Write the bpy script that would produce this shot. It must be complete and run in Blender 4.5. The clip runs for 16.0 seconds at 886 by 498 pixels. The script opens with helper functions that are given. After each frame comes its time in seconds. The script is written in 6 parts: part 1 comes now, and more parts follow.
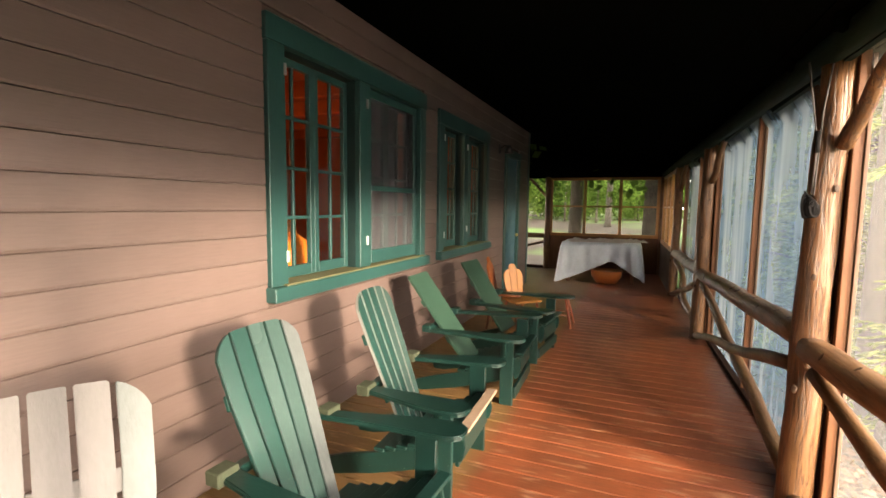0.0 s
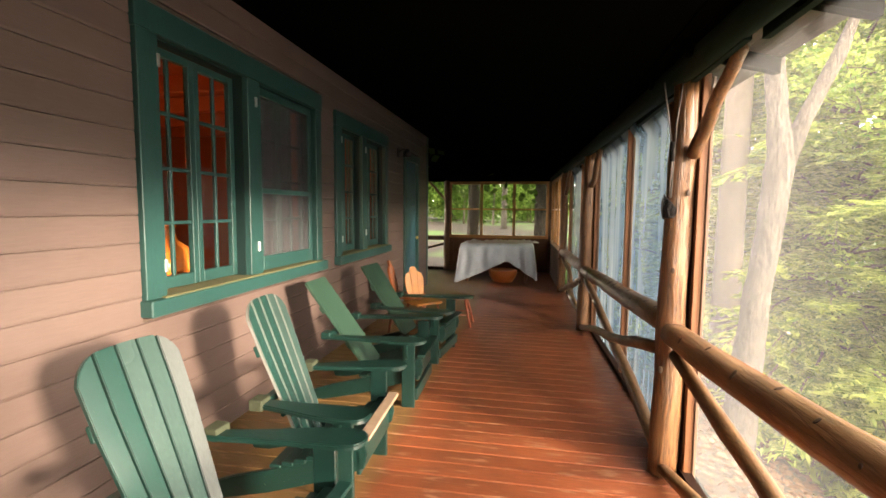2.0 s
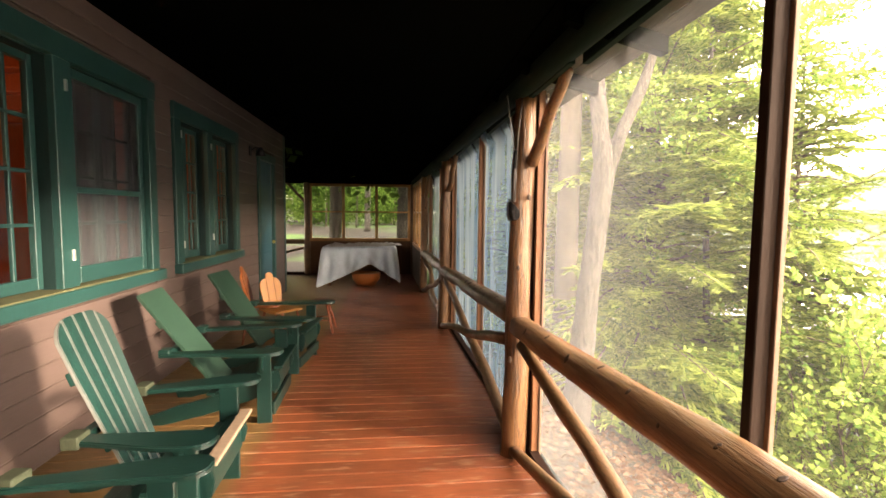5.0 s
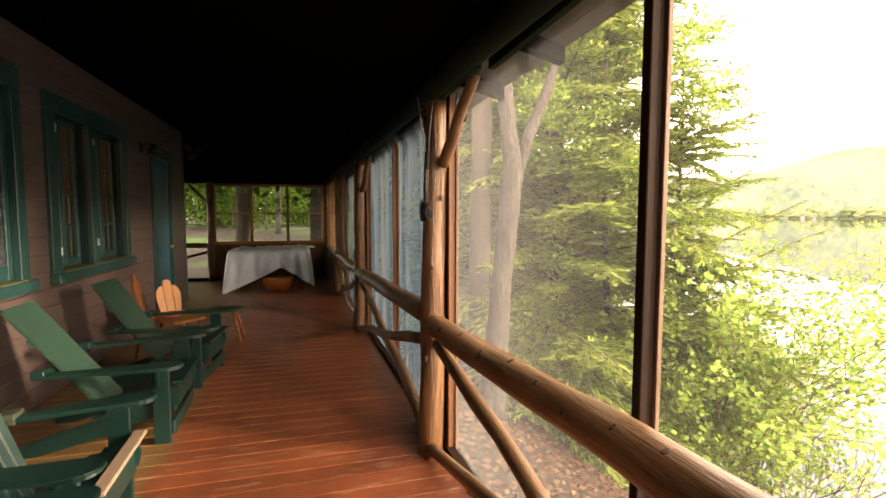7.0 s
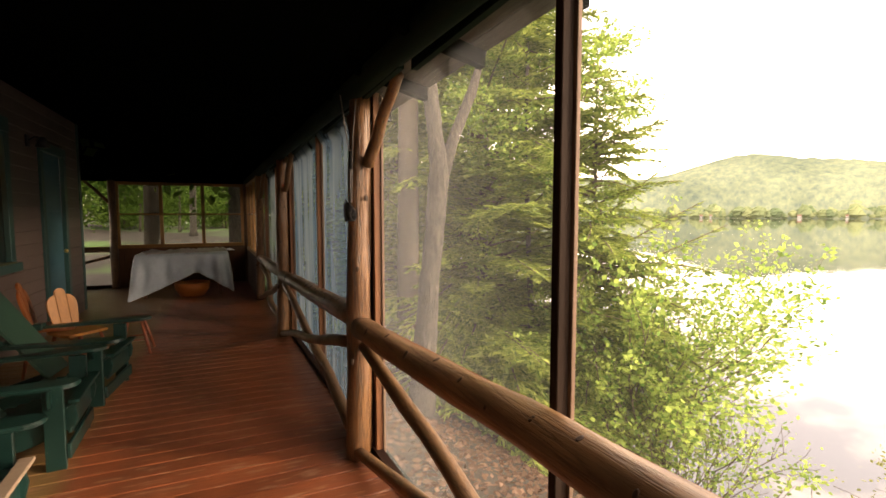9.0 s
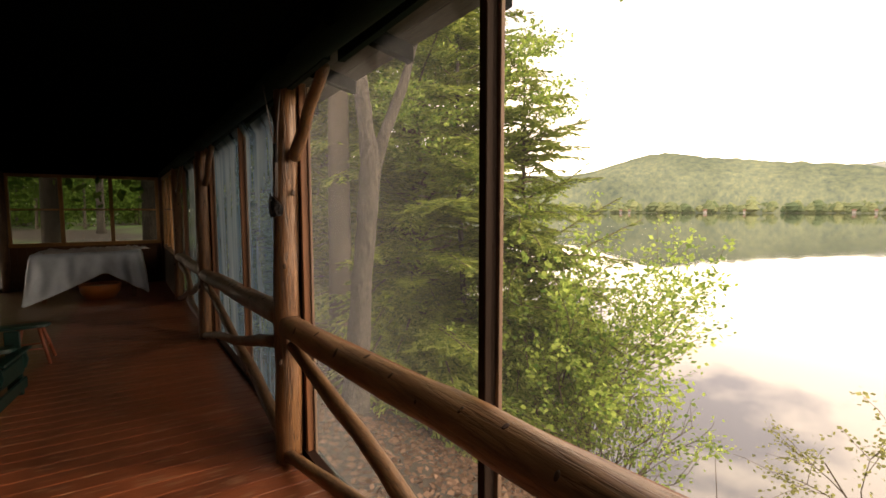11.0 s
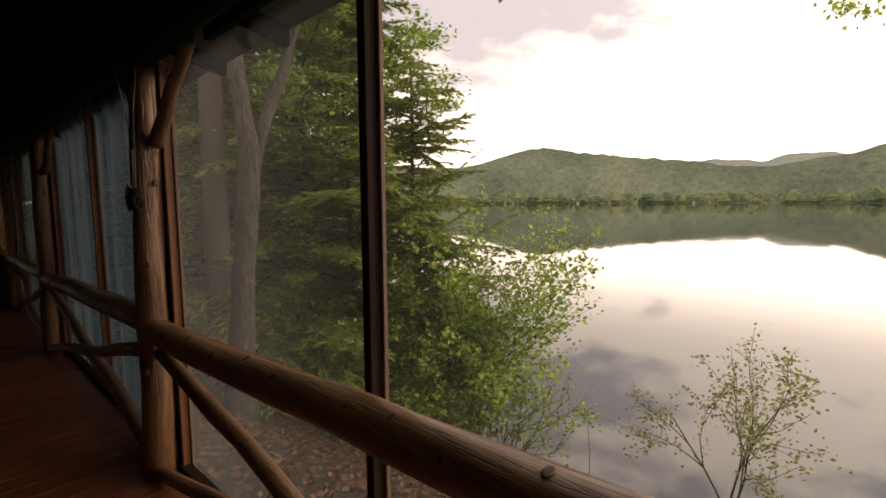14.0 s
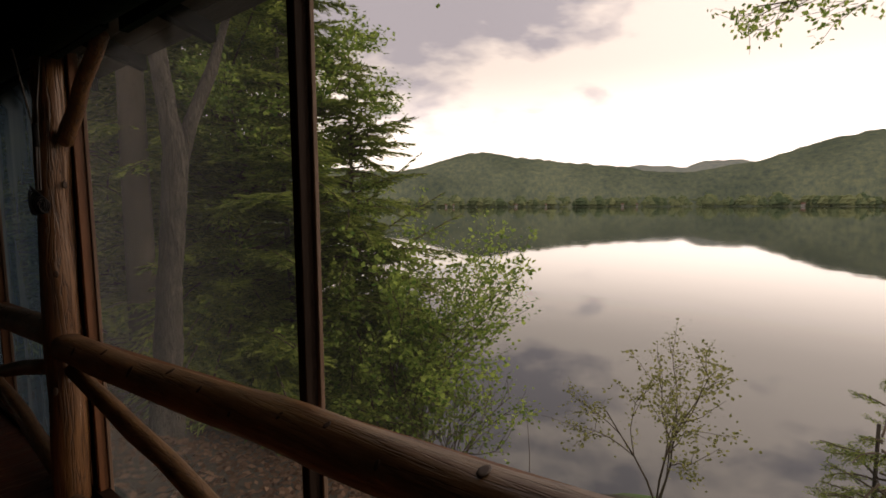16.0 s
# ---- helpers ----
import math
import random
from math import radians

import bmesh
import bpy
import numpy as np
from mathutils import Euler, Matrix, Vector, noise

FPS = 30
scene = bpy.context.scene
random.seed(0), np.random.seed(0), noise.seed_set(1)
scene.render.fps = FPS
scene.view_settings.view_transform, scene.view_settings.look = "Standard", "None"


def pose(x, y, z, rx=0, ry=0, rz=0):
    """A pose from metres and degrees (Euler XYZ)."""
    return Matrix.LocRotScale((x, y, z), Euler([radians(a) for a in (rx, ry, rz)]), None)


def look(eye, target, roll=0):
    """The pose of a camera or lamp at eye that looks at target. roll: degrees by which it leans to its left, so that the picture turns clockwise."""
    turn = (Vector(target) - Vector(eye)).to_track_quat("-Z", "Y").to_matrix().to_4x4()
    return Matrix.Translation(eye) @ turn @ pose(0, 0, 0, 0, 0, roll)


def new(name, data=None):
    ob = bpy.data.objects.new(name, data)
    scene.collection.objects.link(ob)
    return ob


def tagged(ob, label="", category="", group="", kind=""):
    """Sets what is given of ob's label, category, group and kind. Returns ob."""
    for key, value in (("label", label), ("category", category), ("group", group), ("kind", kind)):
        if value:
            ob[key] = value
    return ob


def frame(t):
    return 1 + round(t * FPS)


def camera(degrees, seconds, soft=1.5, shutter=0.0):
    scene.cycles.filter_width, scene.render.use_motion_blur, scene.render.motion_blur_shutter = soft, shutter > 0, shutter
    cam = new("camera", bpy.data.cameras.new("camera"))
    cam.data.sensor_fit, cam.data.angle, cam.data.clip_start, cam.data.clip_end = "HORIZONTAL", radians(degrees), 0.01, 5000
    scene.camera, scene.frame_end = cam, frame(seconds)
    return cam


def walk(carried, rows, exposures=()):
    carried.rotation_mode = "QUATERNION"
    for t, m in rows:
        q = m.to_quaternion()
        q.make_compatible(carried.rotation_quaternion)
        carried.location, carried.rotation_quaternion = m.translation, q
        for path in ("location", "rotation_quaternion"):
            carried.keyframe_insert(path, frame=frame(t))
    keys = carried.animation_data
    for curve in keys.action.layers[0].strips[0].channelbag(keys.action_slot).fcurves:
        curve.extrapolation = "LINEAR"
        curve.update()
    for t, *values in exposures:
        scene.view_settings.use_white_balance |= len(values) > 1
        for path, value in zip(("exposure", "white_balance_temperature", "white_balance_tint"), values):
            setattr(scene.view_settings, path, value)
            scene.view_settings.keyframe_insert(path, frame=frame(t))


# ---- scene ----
cam = camera(86.46, 16.0, soft=1.6)
# seconds, place in metres, tilt, lean and turn in degrees
PATH = [
    (0.0, -0.045, -0.009, 1.50, 84.72, -0.72, 22.57),
    (0.5, -0.040, -0.007, 1.50, 84.95, -0.63, 19.96),
    (1.0, -0.034, -0.005, 1.50, 85.09, -0.49, 16.91),
    (1.5, -0.028, -0.004, 1.50, 85.19, -0.53, 13.63),
    (2.0, -0.022, -0.002, 1.50, 85.23, -0.46, 10.67),
    (2.5, -0.016, -0.001, 1.50, 85.31, -0.47, 7.67),
    (3.0, -0.010, -0.001, 1.50, 85.48, -0.52, 4.88),
    (3.5, -0.005, -0.000, 1.50, 85.53, -0.43, 2.40),
    (4.0, 0.000, -0.000, 1.50, 85.58, -0.46, -0.10),
    (6.5, 0.028, -0.004, 1.50, 85.82, -0.23, -13.70),
    (7.0, 0.032, -0.005, 1.50, 85.81, -0.08, -15.81),
    (7.5, 0.037, -0.006, 1.50, 85.87, -0.11, -18.25),
    (8.0, 0.042, -0.008, 1.50, 85.86, -0.04, -20.76),
    (8.5, 0.045, -0.009, 1.50, 85.88, 0.00, -22.42),
    (9.0, 0.049, -0.011, 1.50, 85.87, 0.04, -24.45),
    (11.5, 0.067, -0.022, 1.50, 85.13, 0.16, -34.83),
    (12.0, 0.071, -0.025, 1.50, 85.03, 0.23, -37.35),
    (12.5, 0.075, -0.027, 1.50, 84.86, 0.24, -39.50),
    (13.0, 0.078, -0.030, 1.50, 84.62, 0.28, -41.62),
    (13.5, 0.081, -0.033, 1.50, 84.34, 0.27, -43.58),
    (14.0, 0.084, -0.036, 1.50, 84.21, 0.30, -45.60),
    (14.5, 0.087, -0.039, 1.50, 84.22, 0.23, -47.66),
    (15.0, 0.090, -0.042, 1.50, 84.26, 0.25, -49.76),
    (15.5, 0.092, -0.045, 1.50, 84.43, 0.36, -51.36),
    (16.0, 0.094, -0.047, 1.50, 84.57, 0.26, -52.72),
]
EXPOSURES = [(t, stops, 6900 if t < 5 else 7450 - 750 * max(0.0, (t - 12) / 4), 15 if t < 5 else 18) for t, stops in ((0.0, 1.72), (2.0, 1.76), (4.0, 1.82), (6.5, 1.12), (8.0, 0.68), (9.0, 0.36), (11.5, -0.69), (12.5, -1.16), (14.0, -1.72), (15.0, -2.20), (16.0, -2.5))]
walk(cam, [(r[0], pose(*r[1:])) for r in PATH], EXPOSURES)

# ---- world and light ----
SUN_DIR = Vector((0.83, -0.47, 0.20)).normalized()
world = bpy.data.worlds.new("sky")
scene.world = world
world.use_nodes = True
wn, wl = world.node_tree.nodes, world.node_tree.links
wn.clear()


def wnode(kind, **sets):
    n = wn.new(kind)
    for key, value in sets.items():
        n.inputs[key].default_value = value
    return n


sky = wn.new("ShaderNodeTexSky")
sky.sky_type = "NISHITA"
sky.sun_disc = False
sky.sun_elevation = math.asin(SUN_DIR.z)
sky.sun_rotation = math.atan2(SUN_DIR.x, SUN_DIR.y)
coord = wn.new("ShaderNodeTexCoord")
stretch = wnode("ShaderNodeMapping", Scale=(1.0, 1.0, 2.3), Location=(0.35, 0.1, 0.3))
wl.new(coord.outputs["Generated"], stretch.inputs["Vector"])
cloud = wnode("ShaderNodeTexNoise", Scale=2.6, Detail=10.0, Roughness=0.56, Distortion=0.1)
wl.new(stretch.outputs["Vector"], cloud.inputs["Vector"])
cover = wn.new("ShaderNodeValToRGB")
cover.color_ramp.elements[0].position, cover.color_ramp.elements[0].color = 0.43, (1.05, 0.97, 0.99, 1)
cover.color_ramp.elements[1].position, cover.color_ramp.elements[1].color = 0.53, (2.24, 1.97, 1.68, 1)
height = wn.new("ShaderNodeSeparateXYZ")
wl.new(coord.outputs["Generated"], height.inputs[0])
heavier = wnode("ShaderNodeMapRange")
for socket, value in (("From Min", 0.12), ("From Max", 0.36), ("To Min", 0.10), ("To Max", -0.060)):
    heavier.inputs[socket].default_value = value
wl.new(height.outputs["Z"], heavier.inputs["Value"])
thick = wn.new("ShaderNodeMath")
thick.operation = "ADD"
wl.new(cloud.outputs["Fac"], thick.inputs[0])
wl.new(heavier.outputs["Result"], thick.inputs[1])
sky_bg = wnode("ShaderNodeBackground", Strength=0.10)
wl.new(sky.outputs["Color"], sky_bg.inputs["Color"])
cloud_bg = wnode("ShaderNodeBackground", Strength=2.9)
# the sky brightens towards the veiled sun and the horizon
toward = wn.new("ShaderNodeVectorMath")
toward.operation = "DOT_PRODUCT"
toward.inputs[1].default_value = SUN_DIR
wl.new(coord.outputs["Generated"], toward.inputs[0])
thinner = wnode("ShaderNodeMapRange")
for socket, value in (("From Min", 0.66), ("From Max", 0.95), ("To Min", 0.0), ("To Max", 0.09)):
    thinner.inputs[socket].default_value = value
wl.new(toward.outputs["Value"], thinner.inputs["Value"])
veil = wn.new("ShaderNodeMath")
veil.operation = "ADD"
wl.new(thick.outputs[0], veil.inputs[0])
wl.new(thinner.outputs["Result"], veil.inputs[1])
wl.new(veil.outputs[0], cover.inputs["Fac"])
aureole = wnode("ShaderNodeMapRange")
aureole.interpolation_type = "SMOOTHSTEP"
for socket, value in (("From Min", 0.45), ("From Max", 1.0), ("To Min", 1.08), ("To Max", 1.35)):
    aureole.inputs[socket].default_value = value
wl.new(toward.outputs["Value"], aureole.inputs["Value"])
lit = wn.new("ShaderNodeVectorMath")
lit.operation = "SCALE"
wl.new(cover.outputs["Color"], lit.inputs[0])
low_sky = wnode("ShaderNodeMapRange")
low_sky.interpolation_type = "SMOOTHSTEP"
for socket, value in (("From Min", 0.10), ("From Max", 0.27), ("To Min", 1.65), ("To Max", 0.92)):
    low_sky.inputs[socket].default_value = value
wl.new(height.outputs["Z"], low_sky.inputs["Value"])
brighten = wn.new("ShaderNodeMath")
brighten.operation = "MULTIPLY"
wl.new(aureole.outputs["Result"], brighten.inputs[0])
wl.new(low_sky.outputs["Result"], brighten.inputs[1])
wl.new(brighten.outputs[0], lit.inputs["Scale"])
wl.new(lit.outputs["Vector"], cloud_bg.inputs["Color"])
both = wnode("ShaderNodeMixShader", Fac=0.86)
wl.new(sky_bg.outputs[0], both.inputs[1])
wl.new(cloud_bg.outputs[0], both.inputs[2])
wout = wn.new("ShaderNodeOutputWorld")
wl.new(both.outputs[0], wout.inputs["Surface"])

sun_data = bpy.data.lights.new("sun", "SUN")
sun_data.energy, sun_data.angle, sun_data.color = 5.0, radians(7), (1.0, 0.85, 0.66)
sun = new("sun", sun_data)
sun.matrix_world = look(SUN_DIR * 60, (0, 0, 0))

# ---- materials ----
def material(name, color, rough=0.6, metal=0.0, grain=(1, 1, 1), scale=12.0, vary=0.25, stain=0.2, bump=0.15, dark=None, spec=0.4, per_piece=0.0, stain_scale=1.3, chips=None, cracks=0.0, bump_size=0.01):
    """A painted, wooden or stone surface: fine grain, broad stains and a little relief; optionally each piece a little different."""
    m = bpy.data.materials.new(name)
    m.use_nodes = True
    n, l = m.node_tree.nodes, m.node_tree.links
    b = n["Principled BSDF"]
    b.inputs["Metallic"].default_value = metal
    b.inputs["Specular IOR Level"].default_value = spec
    tc = n.new("ShaderNodeTexCoord")
    mp = n.new("ShaderNodeMapping")
    mp.inputs["Scale"].default_value = grain
    l.new(tc.outputs["Object"], mp.inputs["Vector"])
    info = n.new("ShaderNodeObjectInfo")
    shift = n.new("ShaderNodeVectorMath")
    shift.operation = "SCALE"
    shift.inputs[0].default_value = (7.3, 3.1, 5.7)
    l.new(info.outputs["Random"], shift.inputs["Scale"])
    l.new(shift.outputs["Vector"], mp.inputs["Location"])
    fine = n.new("ShaderNodeTexNoise")
    fine.inputs["Scale"].default_value, fine.inputs["Detail"].default_value, fine.inputs["Roughness"].default_value = scale, 6, 0.65
    l.new(mp.outputs["Vector"], fine.inputs["Vector"])
    broad = n.new("ShaderNodeTexNoise")
    broad.inputs["Scale"].default_value, broad.inputs["Detail"].default_value = stain_scale, 4
    l.new(tc.outputs["Object"], broad.inputs["Vector"])
    second = dark if dark else tuple(c * 0.45 for c in color)
    def mixed(fac_socket, gain, a, bcol):
        mul = n.new("ShaderNodeMapRange")
        mul.inputs["From Min"].default_value, mul.inputs["From Max"].default_value = 0.38, 0.72
        mul.inputs["To Min"].default_value, mul.inputs["To Max"].default_value = 0.0, gain
        l.new(fac_socket, mul.inputs["Value"])
        mx = n.new("ShaderNodeMix")
        mx.data_type = "RGBA"
        l.new(mul.outputs["Result"], mx.inputs["Factor"])
        if isinstance(a, tuple):
            mx.inputs["A"].default_value = (*a, 1)
        else:
            l.new(a, mx.inputs["A"])
        mx.inputs["B"].default_value = (*bcol, 1)
        return mx.outputs["Result"]
    col = mixed(fine.outputs["Fac"], vary * 2, color, second)
    col = mixed(broad.outputs["Fac"], stain * 2, col, second)
    if per_piece:
        hsv = n.new("ShaderNodeHueSaturation")
        val = n.new("ShaderNodeMapRange")
        val.inputs["To Min"].default_value, val.inputs["To Max"].default_value = 1 - per_piece, 1 + per_piece
        l.new(info.outputs["Random"], val.inputs["Value"])
        l.new(val.outputs["Result"], hsv.inputs["Value"])
        l.new(col, hsv.inputs["Color"])
        col = hsv.outputs["Color"]
    if chips:
        speck = n.new("ShaderNodeTexNoise")
        speck.inputs["Scale"].default_value, speck.inputs["Detail"].default_value = 26, 3
        l.new(mp.outputs["Vector"], speck.inputs["Vector"])
        cut = n.new("ShaderNodeMapRange")
        cut.inputs["From Min"].default_value, cut.inputs["From Max"].default_value = 0.735, 0.785
        l.new(speck.outputs["Fac"], cut.inputs["Value"])
        flake = n.new("ShaderNodeMix")
        flake.data_type = "RGBA"
        l.new(cut.outputs["Result"], flake.inputs["Factor"])
        l.new(col, flake.inputs["A"])
        flake.inputs["B"].default_value = (*chips, 1)
        col = flake.outputs["Result"]
    height = fine.outputs["Fac"]
    if cracks:
        # long dark checks that follow the grain
        mp2 = n.new("ShaderNodeMapping")
        mp2.inputs["Scale"].default_value = tuple(g * 2.2 if g > 3 else g * 0.8 for g in grain)
        l.new(tc.outputs["Object"], mp2.inputs["Vector"])
        l.new(shift.outputs["Vector"], mp2.inputs["Location"])
        vein = n.new("ShaderNodeTexNoise")
        vein.inputs["Scale"].default_value, vein.inputs["Detail"].default_value = 2.4, 4
        l.new(mp2.outputs["Vector"], vein.inputs["Vector"])
        line = n.new("ShaderNodeValToRGB")
        e = line.color_ramp.elements
        e[0].position, e[0].color = 0.455, (0, 0, 0, 1)
        e[1].position, e[1].color = 0.545, (0, 0, 0, 1)
        e.new(0.5).color = (cracks, cracks, cracks, 1)
        l.new(vein.outputs["Fac"], line.inputs["Fac"])
        seam = n.new("ShaderNodeMix")
        seam.data_type = "RGBA"
        l.new(line.outputs["Color"], seam.inputs["Factor"])
        l.new(col, seam.inputs["A"])
        seam.inputs["B"].default_value = (*(c * 0.45 for c in second), 1)
        col = seam.outputs["Result"]
        cut_in = n.new("ShaderNodeMath")
        cut_in.operation = "SUBTRACT"
        l.new(fine.outputs["Fac"], cut_in.inputs[0])
        l.new(line.outputs["Color"], cut_in.inputs[1])
        height = cut_in.outputs[0]
    l.new(col, b.inputs["Base Color"])
    rr = n.new("ShaderNodeMapRange")
    rr.inputs["To Min"].default_value, rr.inputs["To Max"].default_value = max(0.02, rough - 0.12), min(1, rough + 0.14)
    l.new(broad.outputs["Fac"], rr.inputs["Value"])
    l.new(rr.outputs["Result"], b.inputs["Roughness"])
    if bump:
        bp = n.new("ShaderNodeBump")
        bp.inputs["Strength"].default_value, bp.inputs["Distance"].default_value = bump, bump_size
        l.new(height, bp.inputs["Height"])
        l.new(bp.outputs["Normal"], b.inputs["Normal"])
    return m


def leafy(name, color, second, through_light=0.5):
    """Leaves: matt, each a little different, lit from behind as well."""
    m = bpy.data.materials.new(name)
    m.use_nodes = True
    n, l = m.node_tree.nodes, m.node_tree.links
    n.clear()
    geo = n.new("ShaderNodeNewGeometry")
    ramp = n.new("ShaderNodeValToRGB")
    ramp.color_ramp.elements[0].color, ramp.color_ramp.elements[1].color = (*color, 1), (*second, 1)
    l.new(geo.outputs["Random Per Island"], ramp.inputs["Fac"])
    d, t, mix, out = (n.new("ShaderNode" + k) for k in ("BsdfDiffuse", "BsdfTranslucent", "MixShader", "OutputMaterial"))
    mix.inputs["Fac"].default_value = through_light
    l.new(ramp.outputs["Color"], d.inputs["Color"])
    l.new(ramp.outputs["Color"], t.inputs["Color"])
    l.new(d.outputs[0], mix.inputs[1])
    l.new(t.outputs[0], mix.inputs[2])
    l.new(mix.outputs[0], out.inputs["Surface"])
    return m


def sheer(name, color, cover, streaks=False, haze_ramp=None):
    """Insect screen or clear film: lets most of the view through and catches some light."""
    m = bpy.data.materials.new(name)
    m.use_nodes = True
    n, l = m.node_tree.nodes, m.node_tree.links
    n.clear()
    d, t, tr, a, mix, out = (n.new("ShaderNode" + k) for k in ("BsdfDiffuse", "BsdfTranslucent", "BsdfTransparent", "MixShader", "MixShader", "OutputMaterial"))
    tc, nz, mr = n.new("ShaderNodeTexCoord"), n.new("ShaderNodeTexNoise"), n.new("ShaderNodeMapRange")
    nz.inputs["Scale"].default_value, nz.inputs["Detail"].default_value = 1.4, 4
    l.new(tc.outputs["Object"], nz.inputs["Vector"])
    mr.inputs["To Min"].default_value, mr.inputs["To Max"].default_value = cover * 0.75, cover * 1.25
    l.new(nz.outputs["Fac"], mr.inputs["Value"])
    thickness = mr.outputs["Result"]
    if haze_ramp:
        # haze put into the cover: thicker along y, where the view slants
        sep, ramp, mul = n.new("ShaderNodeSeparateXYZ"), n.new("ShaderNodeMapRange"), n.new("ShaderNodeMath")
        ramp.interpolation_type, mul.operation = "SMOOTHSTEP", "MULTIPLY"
        for socket, value in zip(("From Min", "From Max", "To Min", "To Max"), haze_ramp):
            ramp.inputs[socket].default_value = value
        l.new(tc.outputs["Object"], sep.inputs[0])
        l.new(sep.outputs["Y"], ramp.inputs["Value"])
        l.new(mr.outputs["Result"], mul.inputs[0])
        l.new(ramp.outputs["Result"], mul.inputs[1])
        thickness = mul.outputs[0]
    d.inputs["Color"].default_value = t.inputs["Color"].default_value = (*color, 1)
    if streaks:
        mp, st, ramp = n.new("ShaderNodeMapping"), n.new("ShaderNodeTexNoise"), n.new("ShaderNodeValToRGB")
        mp.inputs["Scale"].default_value = (1.0, 2.6, 0.18)
        st.inputs["Scale"].default_value, st.inputs["Detail"].default_value = 1.6, 4
        l.new(tc.outputs["Object"], mp.inputs["Vector"])
        l.new(mp.outputs["Vector"], st.inputs["Vector"])
        ramp.color_ramp.elements[0].position, ramp.color_ramp.elements[0].color = 0.40, (0.034, 0.058, 0.084, 1)
        ramp.color_ramp.elements[1].position, ramp.color_ramp.elements[1].color = 0.58, (*color, 1)
        l.new(st.outputs["Fac"], ramp.inputs["Fac"])
        l.new(ramp.outputs["Color"], d.inputs["Color"])
        l.new(ramp.outputs["Color"], t.inputs["Color"])
    a.inputs["Fac"].default_value = 0.6
    l.new(d.outputs[0], a.inputs[1])
    l.new(t.outputs[0], a.inputs[2])
    l.new(thickness, mix.inputs["Fac"])
    l.new(tr.outputs[0], mix.inputs[1])
    l.new(a.outputs[0], mix.inputs[2])
    l.new(mix.outputs[0], out.inputs["Surface"])
    return m


def glass_material():
    m = bpy.data.materials.new("window_glass")
    m.use_nodes = True
    n, l = m.node_tree.nodes, m.node_tree.links
    n.clear()
    tr, gl, fr, mix, out = (n.new("ShaderNode" + k) for k in ("BsdfTransparent", "BsdfGlossy", "LayerWeight", "MixShader", "OutputMaterial"))
    power, scale = n.new("ShaderNodeMath"), n.new("ShaderNodeMath")
    power.operation, scale.operation = "POWER", "MULTIPLY_ADD"
    power.inputs[1].default_value, scale.inputs[1].default_value, scale.inputs[2].default_value = 4.0, 0.6, 0.03
    tr.inputs["Color"].default_value = (0.93, 0.95, 0.94, 1)
    gl.inputs["Roughness"].default_value = 0.015
    fr.inputs["Blend"].default_value = 0.5
    l.new(fr.outputs["Facing"], power.inputs[0])
    l.new(power.outputs[0], scale.inputs[0])
    l.new(scale.outputs[0], mix.inputs["Fac"])
    l.new(tr.outputs[0], mix.inputs[1])
    l.new(gl.outputs[0], mix.inputs[2])
    l.new(mix.outputs[0], out.inputs["Surface"])
    return m


def water_material():
    m = bpy.data.materials.new("lake_water")
    m.use_nodes = True
    n, l = m.node_tree.nodes, m.node_tree.links
    b = n["Principled BSDF"]
    b.inputs["Base Color"].default_value = (0.012, 0.018, 0.016, 1)
    b.inputs["Roughness"].default_value = 0.03
    b.inputs["IOR"].default_value = 1.6
    b.inputs["Specular IOR Level"].default_value = 1.0
    tc, nz, bp = n.new("ShaderNodeTexCoord"), n.new("ShaderNodeTexNoise"), n.new("ShaderNodeBump")
    nz.inputs["Scale"].default_value, nz.inputs["Detail"].default_value = 0.35, 3
    bp.inputs["Strength"].default_value, bp.inputs["Distance"].default_value = 0.09, 0.05
    l.new(tc.outputs["Object"], nz.inputs["Vector"])
    l.new(nz.outputs["Fac"], bp.inputs["Height"])
    l.new(bp.outputs["Normal"], b.inputs["Normal"])
    return m


def glow(name, color, strength):
    m = bpy.data.materials.new(name)
    m.use_nodes = True
    b = m.node_tree.nodes["Principled BSDF"]
    b.inputs["Base Color"].default_value = (*color, 1)
    b.inputs["Emission Color"].default_value = (*color, 1)
    b.inputs["Emission Strength"].default_value = strength
    return m


SIDING = material("brown_siding_paint", (0.126, 0.089, 0.077), 0.55, grain=(6, 1, 14), scale=9, vary=0.12, stain=0.16, bump=0.18, per_piece=0.05)
WALL_CORE = material("wall_core", (0.10, 0.07, 0.055), 0.8)
FLOOR = material("worn_red_floor_paint", (0.290, 0.081, 0.031), 0.38, grain=(1, 12, 1), scale=7, vary=0.22, stain=0.36, bump=0.16, dark=(0.075, 0.027, 0.012), per_piece=0.14, spec=0.5, stain_scale=2.2)
SUBFLOOR = material("pale_bare_wood_joint", (0.36, 0.18, 0.09), 0.8)
# one near-black tone for ceiling, roof and rafter tails
CEILING = material("near_black_ceiling_boards", (0.0025, 0.003, 0.0025), 0.95, grain=(1, 10, 1), vary=0.2, spec=0.0)
# outer boards, much paler than the ceiling inside
SOFFIT = material("grey_soffit_boards", (0.15, 0.14, 0.13), 0.85, grain=(10, 1, 10), scale=8, vary=0.3, spec=0.1)
EAVE = material("dark_green_eave_paint", (0.006, 0.016, 0.011), 0.8, grain=(10, 1, 10), spec=0.1)
GREEN_TRIM = material("green_trim_paint", (0.019, 0.067, 0.060), 0.42, grain=(8, 8, 2), scale=8, vary=0.16, stain=0.2, bump=0.12)
